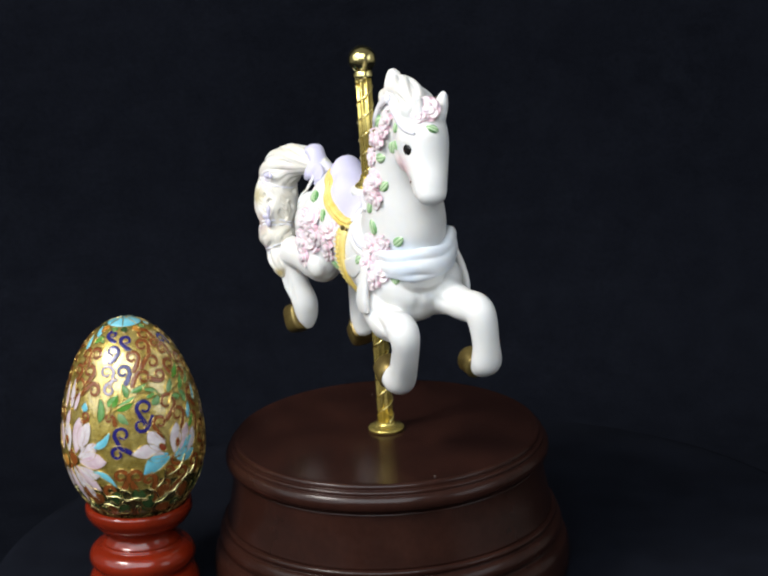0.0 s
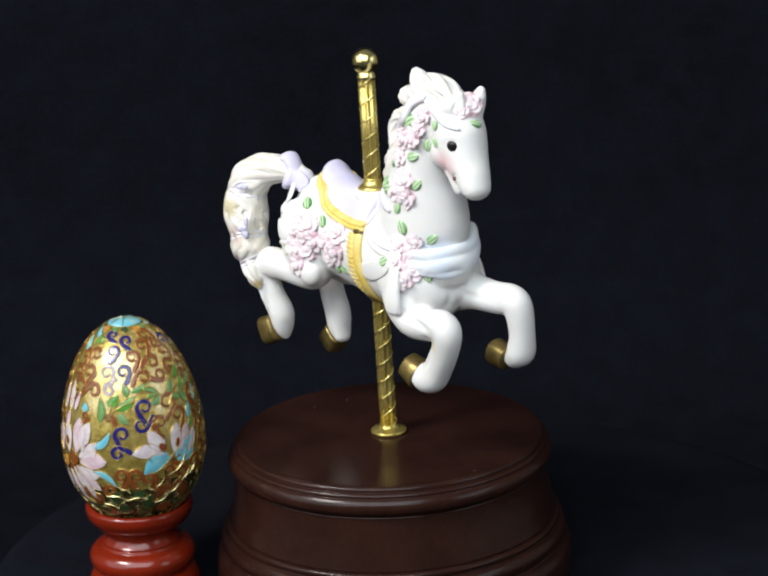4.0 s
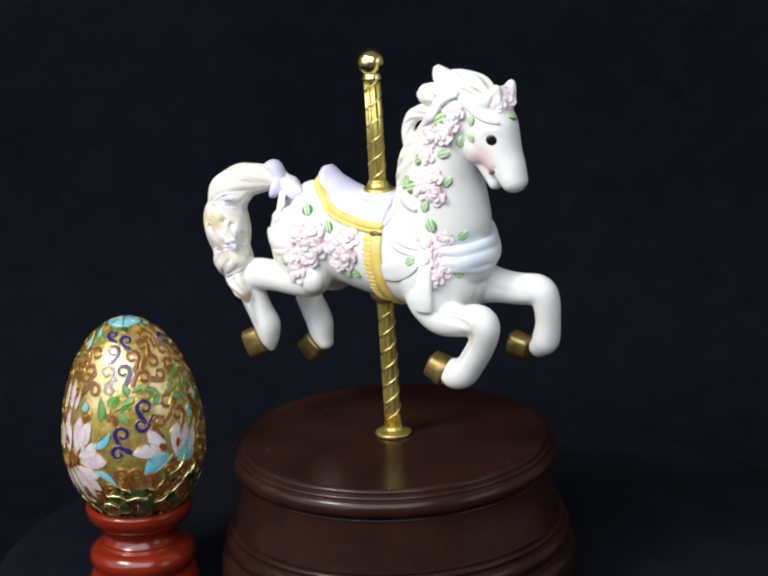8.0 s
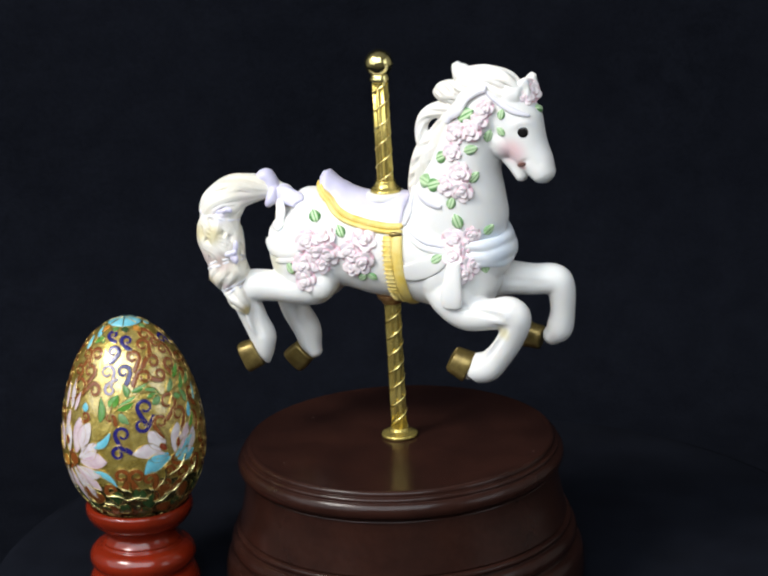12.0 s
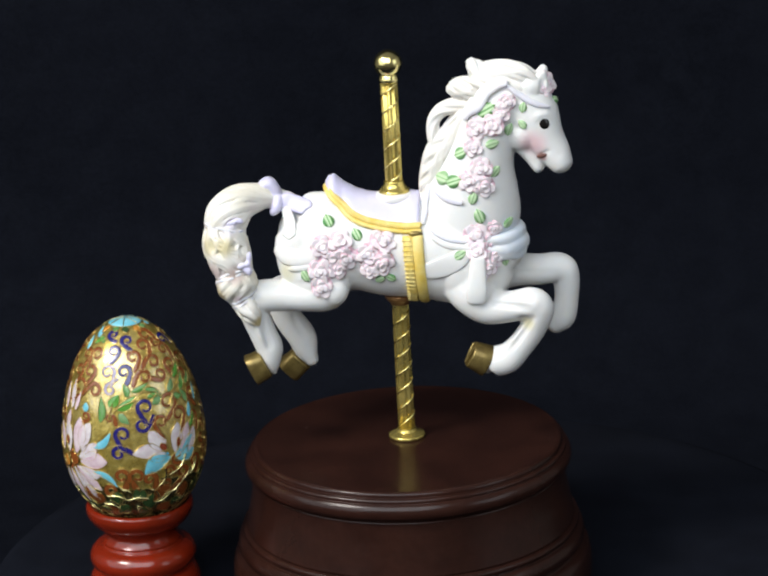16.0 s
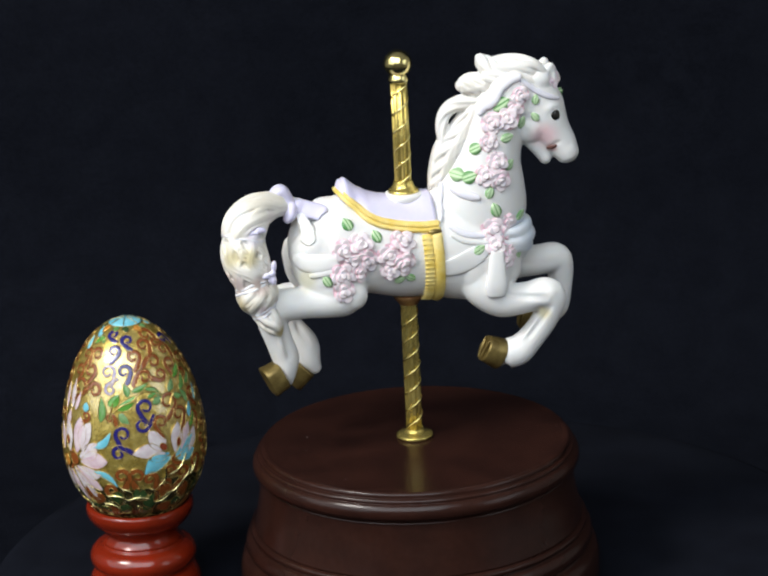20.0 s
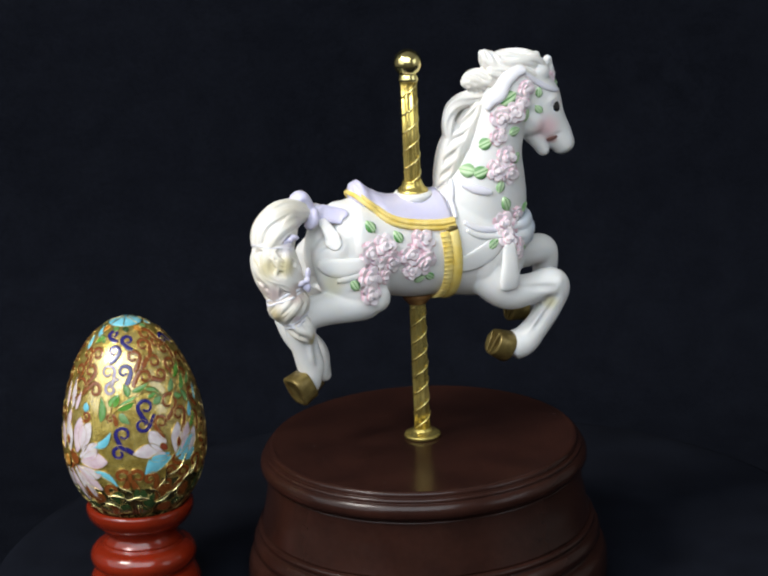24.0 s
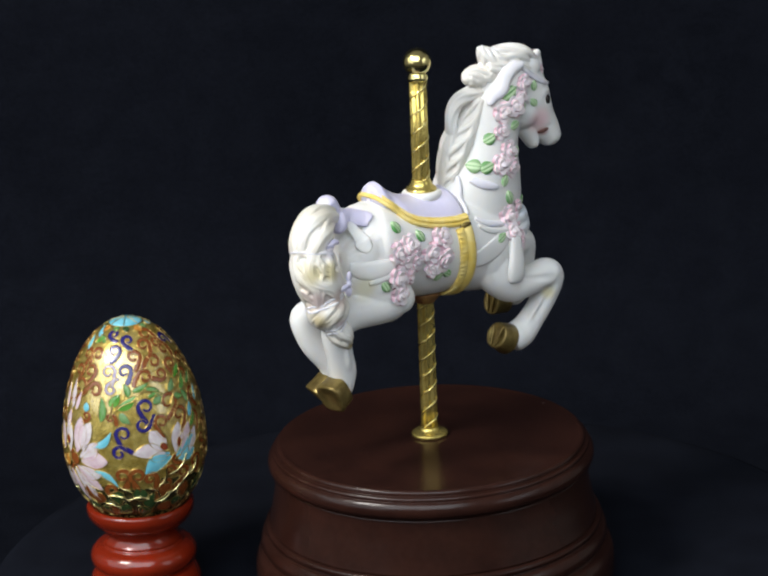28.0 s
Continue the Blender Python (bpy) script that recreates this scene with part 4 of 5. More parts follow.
def ribbons(parent):
    # the chest sash, three soft folds from shoulder to shoulder
    bm = bmesh.new()
    for z_mid, z_near, z_far, r, reach, thin in ((112.8, 112.4, 116.6, 2.3, 15.0, 1.7), (109.6, 109.6, 113.8, 2.6, 16.0, 1.7), (107.0, 107.2, 111.2, 1.6, 15.6, 1.3)):
        rows = []
        for k in range(25):
            a = radians(-78 + 164 * k / 24)
            end = min(1.0, 0.3 + min(k, 24 - k) / 6)
            side = z_near if a < 0 else z_far
            z = side + (z_mid - side) * math.cos(a) ** 2 + 0.35 * math.sin(k * 0.7 + r * 3)
            rows.append((22.6 + reach * math.cos(a), -1.0 + (12.6 if a < 0 else 13.6) * math.sin(a), z, thin * end, r * end * (1.0 + 0.08 * math.sin(k * 0.9 + r))))
        sweep(bm, rows, 18, 2, side=(0, 0, 1))
    part("sash", fuse(bm, 0.33, 3), pale_blue, parent, "pale blue-white chest sash in soft folds")
    # hanging sash ends beside each shoulder
    for rows in ([(24.6, -15.6, 108.0, 1.3, 2.2), (24.3, -16.4, 103.0, 1.5, 2.7), (23.9, -16.7, 98.0, 1.6, 3.3), (23.8, -16.4, 95.0, 1.5, 3.0)], [(24.6, 13.6, 110.5, 1.3, 2.2), (25.6, 15.6, 104.5, 1.3, 2.6), (26.8, 16.4, 99.0, 1.3, 2.6), (27.3, 16.2, 95.0, 1.2, 2.0)]):
        bm = bmesh.new()
        sweep(bm, [(x, y, z, a * 0.75, b) for x, y, z, a, b in rows], 24, 6, side=(1, 0, 0), power=2.6)
        part("sash_end", bm, bisque, parent, "white hanging sash end")
    # drape folds between the saddle and the shoulder
    for pts, thick, wide, mat in (
            ([(5.7, -14.0, 104.4), (10.2, -14.5, 104.5), (14.6, -15.0, 105.8), (18.8, -15.5, 108.1), (22.9, -16.0, 111.8)], 0.32, 3.2, bisque),
            ([(-36.8, -8.0, 110.9), (-33.8, -11.0, 109.8), (-28.9, -14.0, 109.5), (-23.6, -15.0, 110.1)], 0.7, 2.9, bisque),
            ([(-32.8, -12.0, 105.7), (-28.3, -14.0, 106.7), (-23.8, -15.0, 107.2)], 0.5, 1.2, bisque),
            ([(10.6, -14.0, 116.8), (15.7, -14.5, 114.2), (23.0, -14.5, 112.9)], 0.45, 1.0, pale_lilac),
            ([(11.0, -14.0, 114.5), (15.6, -14.8, 112.2), (23.0, -15.0, 110.9)], 0.45, 1.0, bisque),
            ([(10.5, -11.0, 128.9), (9.5, -13.0, 124.2), (8.3, -14.0, 118.1)], 0.8, 1.1, pale_lilac),
            ([(12.6, -11.0, 127.8), (16.2, -12.0, 126.0), (20.6, -12.5, 124.7)], 0.7, 1.4, pale_lilac)):
        bm = bmesh.new()
        strap(bm, pts, thick, wide, 0.2, 6, True)
        part("drape_fold", bm, mat, parent, "raised fold of the pale drape")
    # the ribbon on the poll
    bm = bmesh.new()
    strap(bm, [(34.9, -9.0, 159.9), (32.0, -9.5, 159.6), (28.3, -10.5, 157.3), (26.2, -11.0, 153.9), (23.8, -11.3, 152.0), (22.5, -11.5, 149.4)], 1.0, 2.3, 0.8, 6, True)
    strap(bm, [(34.6, -9.0, 159.6), (38.6, -10.0, 156.4), (42.9, -10.0, 153.8), (47.1, -8.0, 152.3)], 0.55, 1.0, 0.2, 6, True)
    part("poll_ribbon", bm, pale_lilac, parent, "pale lilac head ribbon")
    # bow at the root of the tail
    bm = bmesh.new()
    sweep(bm, [(-40.8, -3.5, 127.2, 1.2, 2.2), (-40.5, -3.4, 129.3, 1.9, 3.0), (-38.8, -3.3, 130.3, 2.1, 3.2), (-37.3, -3.2, 128.5, 2.0, 3.0), (-36.1, -3.0, 125.6, 1.9, 3.2)], 16)
    ball(bm, (-36.0, -3.6, 125.1), (2.4, 3.6, 2.6))
    sweep(bm, [(-35.8, -4.6, 125.4, 1.8, 2.6), (-36.5, -5.4, 123.2, 1.9, 3.0), (-37.4, -5.6, 121.9, 1.3, 2.6)], 14)
    part("tail_bow", fuse(bm, 0.35, 4), lavender, parent, "lavender bow at the root of the tail")
    bm = bmesh.new()
    strap(bm, [(-36.0, -5.5, 124.6), (-33.6, -7.6, 125.4), (-30.8, -8.6, 125.9), (-28.2, -9.4, 125.5), (-27.4, -9.8, 125.0)], 0.75, 2.7, 0.2, 6, True, 12, True)
    part("bow_end", bm, lavender, parent)
    bm = bmesh.new()
    strap(bm, [(-33.6, -10.0, 123.6), (-33.9, -11.5, 120.5), (-33.0, -12.5, 117.7), (-31.3, -13.0, 115.7)], 0.4, 2.6, 0.15, 6, True, 12, True)
    part("bow_end", bm, bisque, parent)
    # small bows tied into the tail
    for x, y, z, lumps in ((-48.3, -16.4, 121.7, ((-1.4, 0.2, -0.3, 1.7, 0.7, 0.8), (1.3, 0.3, 0.4, 1.6, 0.7, 0.9), (0, 0, 0, 0.9, 0.8, 0.9))),
                           (-44.7, -18.6, 109.1, ((0, 0, 0.2, 1.0, 0.9, 1.0), (0.5, 0.3, 2.2, 0.9, 0.7, 1.9), (0.2, 0.2, -2.0, 1.0, 0.8, 1.6), (-1.9, -0.1, -0.4, 1.6, 0.7, 0.9), (-0.9, 0.1, -1.6, 0.7, 0.6, 1.3)))):
        bm = bmesh.new()
        for dx, dy, dz, a, b, c in lumps:
            ball(bm, (x + dx, y + dy, z + dz), (a, b, c), Matrix.Rotation(0.2 * dx, 4, "Y"), 14, 10)
        part("tail_tie", fuse(bm, 0.25, 2), lavender, parent, "small lilac bow tied on the tail")


def face(parent):
    for p, ang in (((45.6, -10.5, 147.7), 0), ((43.8, 4.2, 146.6), 0)):
        q, nor = skin_at(*p, -0.25)
        bm = bmesh.new()
        ball(bm, (0, 0, 0), (1.65, 1.9, 0.5), None, 18, 12)
        bmesh.ops.transform(bm, matrix=frame_on(q, nor, 20), verts=bm.verts)
        part("eye", bm, eye_black, parent, "glossy black eye")
    bm = bmesh.new()
    strap(bm, [(43.2, -8.5, 137.1), (44.5, -8.8, 137.4), (46.0, -8.6, 138.2)], 0.4, 0.7, 0.05, 5, True)
    part("mouth", bm, mouth_rose, parent, "dusty rose painted mouth")


def flowers(parent):
    roses = [rose_mesh(k) for k in range(6)]
    leaves = [leaf_mesh(k) for k in range(2)]
    count, rng = 0, random.Random(8)
    clusters = (
        # haunch
        ((-22.3, -14.5, 112.7, 3.3), (-17.1, -14.5, 114.1, 3.3), (-19.2, -15.0, 110.0, 3.2), (-15.4, -14.5, 109.3, 3.1), (-23.3, -15.5, 105.6, 3.3), (-17.9, -15.5, 105.8, 2.8), (-22.9, -15.5, 100.7, 3.0)),
        # flank
        ((-3.9, -14.5, 113.9, 3.2), (-8.5, -14.5, 110.2, 3.1), (-4.2, -14.5, 107.2, 3.2), (-8.3, -14.5, 105.2, 2.6)),
        # shoulder
        ((24.5, -15.0, 114.5, 3.3), (29.2, -14.0, 116.2, 2.6), (28.4, -15.0, 111.9, 3.2), (24.2, -16.0, 110.2, 3.0), (29.2, -15.5, 107.4, 3.0), (27.3, -16.5, 104.7, 2.8)),
        # neck
        ((22.7, -13.0, 131.4, 3.0), (27.0, -13.0, 129.7, 3.0), (26.4, -12.5, 135.1, 2.9), (24.2, -12.0, 141.4, 2.4)),
        # below the poll
        ((25.7, -12.0, 147.0, 3.1), (30.0, -12.0, 148.3, 2.7), (32.5, -11.5, 151.0, 2.4), (34.4, -11.0, 154.6, 2.6)),
    )
    for cluster in clusters:
        for x, y, z, r in cluster:
            p, nor = skin_at(x, y, z, -0.15)
            lean = Matrix.Rotation(rng.uniform(-0.18, 0.18), 4, "X") @ Matrix.Rotation(rng.uniform(-0.18, 0.18), 4, "Y")
            stick("rose", roses[count % 6], parent, frame_on(p, nor, count * 47) @ lean @ Matrix.Diagonal((rng.uniform(0.95, 1.12), rng.uniform(0.85, 1.05), 0.90, 1)), r * rng.uniform(1.14, 1.30))
            count += 1
    for x, y, z, nor, r in ((46.6, -3.4, 158.8, (0.8, -0.5, 0.35), 3.7), (46.0, -6.0, 157.4, (0.6, -0.75, 0.25), 2.5)):
        stick("rose", roses[1], parent, frame_on(Vector((x, y, z)), Vector(nor).normalized(), 10 + 40 * r) @ Matrix.Diagonal((1, 1, 0.7, 1)), r)
    on_trunk = ((-20.3, -14.5, 120.2, 20, 4.4, 1), (-11.8, -14.0, 116.0, 25, 4.4, 0), (-27.8, -15.0, 104.1, 30, 4.2, 0), (-5.2, -14.0, 101.8, -60, 3.8, 0), (-2.1, -14.0, 102.3, 60, 3.8, 0),
             (25.4, -14.0, 120.5, 20, 5.0, 0), (33.9, -11.0, 117.3, -50, 4.2, 0), (34.3, -12.0, 112.3, -55, 4.4, 0), (32.2, -14.0, 106.2, 15, 4.8, 0), (19.3, -16.0, 109.3, -60, 4.8, 0))
    on_neck = ((14.5, -11.5, 131.8, 80, 5.4, 1), (18.0, -12.0, 131.1, -70, 5.0, 1), (23.7, -13.0, 126.2, -20, 4.2, 0), (20.4, -11.5, 139.5, -65, 4.6, 1), (29.9, -11.5, 142.3, -75, 4.4, 0),
             (30.5, -12.0, 133.8, -45, 4.2, 0), (28.5, -11.0, 152.6, -60, 6.0, 1), (35.0, -11.5, 146.3, -15, 4.2, 0), (39.0, -11.0, 147.8, 40, 3.4, 0), (39.3, -10.5, 153.0, -10, 3.4, 0))
    for x, y, z, angle, size, k in on_trunk + on_neck:
        p, nor = skin_at(x, y, z, 2.2 if x > 33.5 and 105 < z < 115 else 0.5 if 20 < x < 26 and z < 112 else 0.15)
        stick("leaf", leaves[k], parent, frame_on(p, nor, angle) @ Matrix.Diagonal((1.12, 0.98, 0.6, 1)), size)
    p, nor = TREE.find_nearest(Vector((48.8, -3.2, 153.5)))[:2]
    stick("leaf", leaves[0], parent, frame_on(p, nor, 60), 4.0)


def build_horse():
    global TREE
    bm = carve(fuse(horse_body(), 0.40, 10), LEG_FURROWS + TRUNK_FURROWS + HEAD_FURROWS)
    TREE = BVHTree.FromBMesh(bm)
    horse = part("horse", bm, bisque, music_box, "white porcelain carousel horse leaping with raised forelegs")
    bm = fuse(tail_hair(), 0.25, 1)
    tree = BVHTree.FromBMesh(bm)
    part("tail", bm, tail_wash, horse, "arched cream-washed porcelain tail in locks")
    tail_ties(horse, tree)
    part("mane", fuse(mane_hair(), 0.27, 1), cream, horse, "wind-blown cream-white porcelain mane in locks")
    hoof(horse, (-42.2, -9.0, 74.6), (-47.0, -9.8, 72.4), 4.3, 4.8)
    hoof(horse, (-32.4, 7.6, 70.9), (-37.2, 8.8, 66.3), 3.8, 4.3)
    hoof(horse, (26.6, -8.7, 73.2), (21.2, -9.3, 76.0), 4.8, 4.2, 2.1)
    hoof(horse, (44.4, 10.8, 77.6), (38.2, 11.2, 78.8), 3.6, 4.2, 2.2)
    saddle(horse)
    girth(horse)
    ribbons(horse)
    face(horse)
    flowers(horse)
    return horse


horse = build_horse()


# ---- egg and stand ----
EGG = (-88.9, -10.0)


def egg_radius(z):
    u = (z - 50.0) / (39.6 if z > 50 else 27.0)
    return 0.0 if abs(u) >= 1 else 22.4 * math.sqrt(1 - u * u) * (1 - 0.10 * max(u, 0) ** 2 * (1 - max(u, 0)))


def on_egg(az, z, lift=0.0):
    """A point of the egg's skin; az in degrees from the front."""
    z = max(23.3, min(89.5, z))
    r, d = egg_radius(z), 0.05
    slope = (egg_radius(z + d) - egg_radius(z - d)) / (2 * d)
    nr, nz = 1 / math.hypot(1, slope), -slope / math.hypot(1, slope)
    a = radians(az)
    rr = r + lift * nr
    return Vector((rr * math.sin(a), -rr * math.cos(a), z + lift * nz))


def egg_and_stand():
    stand = tagged(group_of("egg_stand", pose(EGG[0] * MM, EGG[1] * MM, 0)), "turned red lacquer egg stand with a waisted neck", "egg stand")
    bm = bmesh.new()
    lathe(bm, [(0, 22.6), (8, 24.0), (12.5, 26.6), (14.2, 28.4)] + rounded([(14.7, 29.0), (15.6, 29.3), (16.6, 29.0), (17.0, 28.1), (16.8, 26.2), (15.6, 24.0), (14.2, 22.6), (12.6, 22.0)], 4) + [(0, 21.9)], 80)
    part("cup", bm, lacquer, stand)
    bm = bmesh.new()
    lathe(bm, [(0, 22.0), (12.2, 22.0)] + rounded([(12.0, 21.8), (11.3, 20.6), (11.2, 19.2), (12.0, 17.6), (12.6, 16.9)], 3) + [(0, 16.7)], 80)
    part("neck", bm, lacquer, stand)
    bm = bmesh.new()
    lathe(bm, [(0, 16.8), (11.8, 16.8)] + rounded([(12.0, 16.8), (12.9, 16.4), (13.1, 15.8)], 3) + rounded([(13.3, 15.6), (15.2, 14.8), (16.5, 13.2), (16.9, 11.4), (16.5, 9.6), (15.4, 8.2), (14.7, 7.4)], 4) + [(0, 7.3)], 80)
    part("bulb", bm, lacquer, stand)
    bm = bmesh.new()
    lathe(bm, [(0, 7.4), (14.8, 7.4)] + rounded([(14.9, 7.3), (16.0, 6.6), (17.2, 4.6), (17.8, 2.0), (17.6, 0.4), (17.2, 0.0)], 4) + [(0, 0)], 80)
    part("foot", bm, lacquer, stand)
    egg = tagged(group_of("cloisonne_egg", pose(EGG[0] * MM, EGG[1] * MM, 0)), "gold cloisonne enamel egg with scrolls and lotus flowers", "egg")
    bm = bmesh.new()
    zs = [50 + 39.6 * math.sin(radians(-90 + 180 * k / 80)) if k >= 40 else 50 + 27.0 * math.sin(radians(-90 + 180 * k / 80)) for k in range(81)]
    lathe(bm, [(egg_radius(z), z) for z in zs], 128)
    # dark enamel below a wavy line; its colour also holds the underside's shade
    for f in bm.faces:
        c = f.calc_center_median()
        f.material_index = 1 if c.z < 41.8 + 1.3 * math.sin(5 * math.atan2(c.y, c.x)) + 0.8 * math.sin(11 * math.atan2(c.y, c.x) + 1) else 0
    body = part("shell", bm, (egg_gold, enamel["ground"]), egg, "stippled gold egg shell with a dark foot")
    return egg


egg = egg_and_stand()


def from_egg(az, z, u, v, lift=0.0):
    """A point of the skin u to the right and v up from (az, z), in millimetres."""
    d = 0.05
    zz = max(24.0, min(89.3, z))
    slope = (egg_radius(zz + d) - egg_radius(zz - d)) / (2 * d)
    zz = max(23.4, min(89.4, z + v / math.hypot(1, slope)))
    r = max(3.0, egg_radius(zz))
    return on_egg(az + math.degrees(u / r), zz, lift)


def wire(bm, pts, r=0.19, mat=1):
    """A thin round wire through points."""
    rings = []
    for k, p in enumerate(pts):
        tan = (pts[min(k + 1, len(pts) - 1)] - pts[max(k - 1, 0)]).normalized()
        nor = Vector((p.x, p.y, (p.z - 50) * 0.5)).normalized()
        side = tan.cross(nor).normalized()
        rings.append([bm.verts.new(p + side * (r * math.cos(a)) + nor * (r * math.sin(a))) for a in (0.3, 1.57, 2.84, 4.71)])
    for a, b in zip(rings, rings[1:]):
        for j in range(4):
            bm.faces.new((a[j], a[(j + 1) % 4], b[(j + 1) % 4], b[j])).material_index = mat


def hook(n=24):
    """A scroll of unit height round its curl: an eye that opens into an arch and runs out into a heavy tail."""
    out = []
    for k in range(n):
        s = k / (n - 1)
        a = radians(330 - 375 * s)
        r = 0.09 + 0.19 * s ** 0.8
        out.append((r * math.cos(a), r * math.sin(a)))
    x, y = out[-1]
    for k in range(1, 8):
        s = k / 7
        out.append((x - 0.10 * s - 0.16 * s * s, y - 0.42 * s))
    return out


HOOK = hook()
PLACED = []


def scroll(parent, colour, az, z, size, angle, flip=1, wide=0.62):
    """An enamelled scroll between two gold wires, thin at its eye and heavy at its tail."""
    PLACED.append((az, z, size * 0.36))
    c, s = math.cos(radians(angle)), math.sin(radians(angle))
    path = [((flip * x * c - y * s) * size, (flip * x * s + y * c) * size) for x, y in HOOK]
    bm = bmesh.new()
    left, right, mids = [], [], []
    for k, (u, v) in enumerate(path):
        a, b = path[max(k - 1, 0)], path[min(k + 1, len(path) - 1)]
        h = math.hypot(b[0] - a[0], b[1] - a[1])
        nx, ny = -(b[1] - a[1]) / h, (b[0] - a[0]) / h
        f = k / (len(path) - 1)
        w = wide * (0.42 + 0.62 * f ** 1.3) * (1.0 if f < 0.9 else 1.0 - 3.5 * (f - 0.9))
        left.append((u + nx * w, v + ny * w))
        right.append((u - nx * w, v - ny * w))
        mids.append((u, v))
    grid = [[bm.verts.new(from_egg(az, z, *q, lift)) for q, lift in ((p, 0.06), (m, 0.22), (o, 0.06))] for p, m, o in zip(left, mids, right)]
    for a, b in zip(grid, grid[1:]):
        for j in range(2):
            bm.faces.new((a[j], a[j + 1], b[j + 1], b[j]))
    wire(bm, [from_egg(az, z, *q, 0.12) for q in left + right[::-1]], 0.12)
    return part("scroll", bm, (enamel[colour], wire_gold), parent)


def petal(parent, colour, az, z, length, width, angle, bend=0.0, name="petal", point=0.8):
    """An enamelled petal or leaf in a gold wire cell; its root is at (az, z)."""
    c, s = math.cos(radians(angle)), math.sin(radians(angle))
    PLACED.append((az + math.degrees(-s * length * 0.5 / 18), z + c * length * 0.5, length * 0.33))
    bm = bmesh.new()
    rows, edge_a, edge_b = [], [], []
    for i in range(13):
        f = i / 12
        w = width * 0.5 * (math.sin(math.pi * min(1, f ** point * 0.97 + 0.03)) ** 0.8 + 0.04)
        mid = bend * length * math.sin(math.pi * f) * 0.5
        row = []
        for j in range(7):
            q = (j - 3) / 3
            x, y = mid + w * q, f * length
            u, v = x * c - y * s, x * s + y * c
            row.append(bm.verts.new(from_egg(az, z, u, v, 0.08 + 0.16 * (1 - q * q))))
            if j in (0, 6):
                (edge_a if j == 0 else edge_b).append(from_egg(az, z, u, v, 0.14))
        rows.append(row)
    for a, b in zip(rows, rows[1:]):
        for j in range(6):
            bm.faces.new((a[j], a[j + 1], b[j + 1], b[j]))
    wire(bm, edge_a + edge_b[::-1], 0.13)
    return part(name, bm, (enamel[colour], wire_gold), parent)


def spot(parent, colour, az, z, a, b, angle=0, name="seed"):
    bm = bmesh.new()
    c, s = math.cos(radians(angle)), math.sin(radians(angle))
    rim = []
    hub = bm.verts.new(from_egg(az, z, 0, 0, 0.55))
    for k in range(14):
        t = 2 * math.pi * k / 14
        x, y = a * math.cos(t), b * math.sin(t)
        rim.append((x * c - y * s, x * s + y * c))
    vs = [bm.verts.new(from_egg(az, z, *q, 0.36)) for q in rim]
    for k in range(14):
        bm.faces.new((hub, vs[k], vs[(k + 1) % 14]))
    wire(bm, [from_egg(az, z, *q, 0.38) for q in rim + rim[:1]], 0.13)
    return part(name, bm, (enamel[colour], wire_gold), parent)


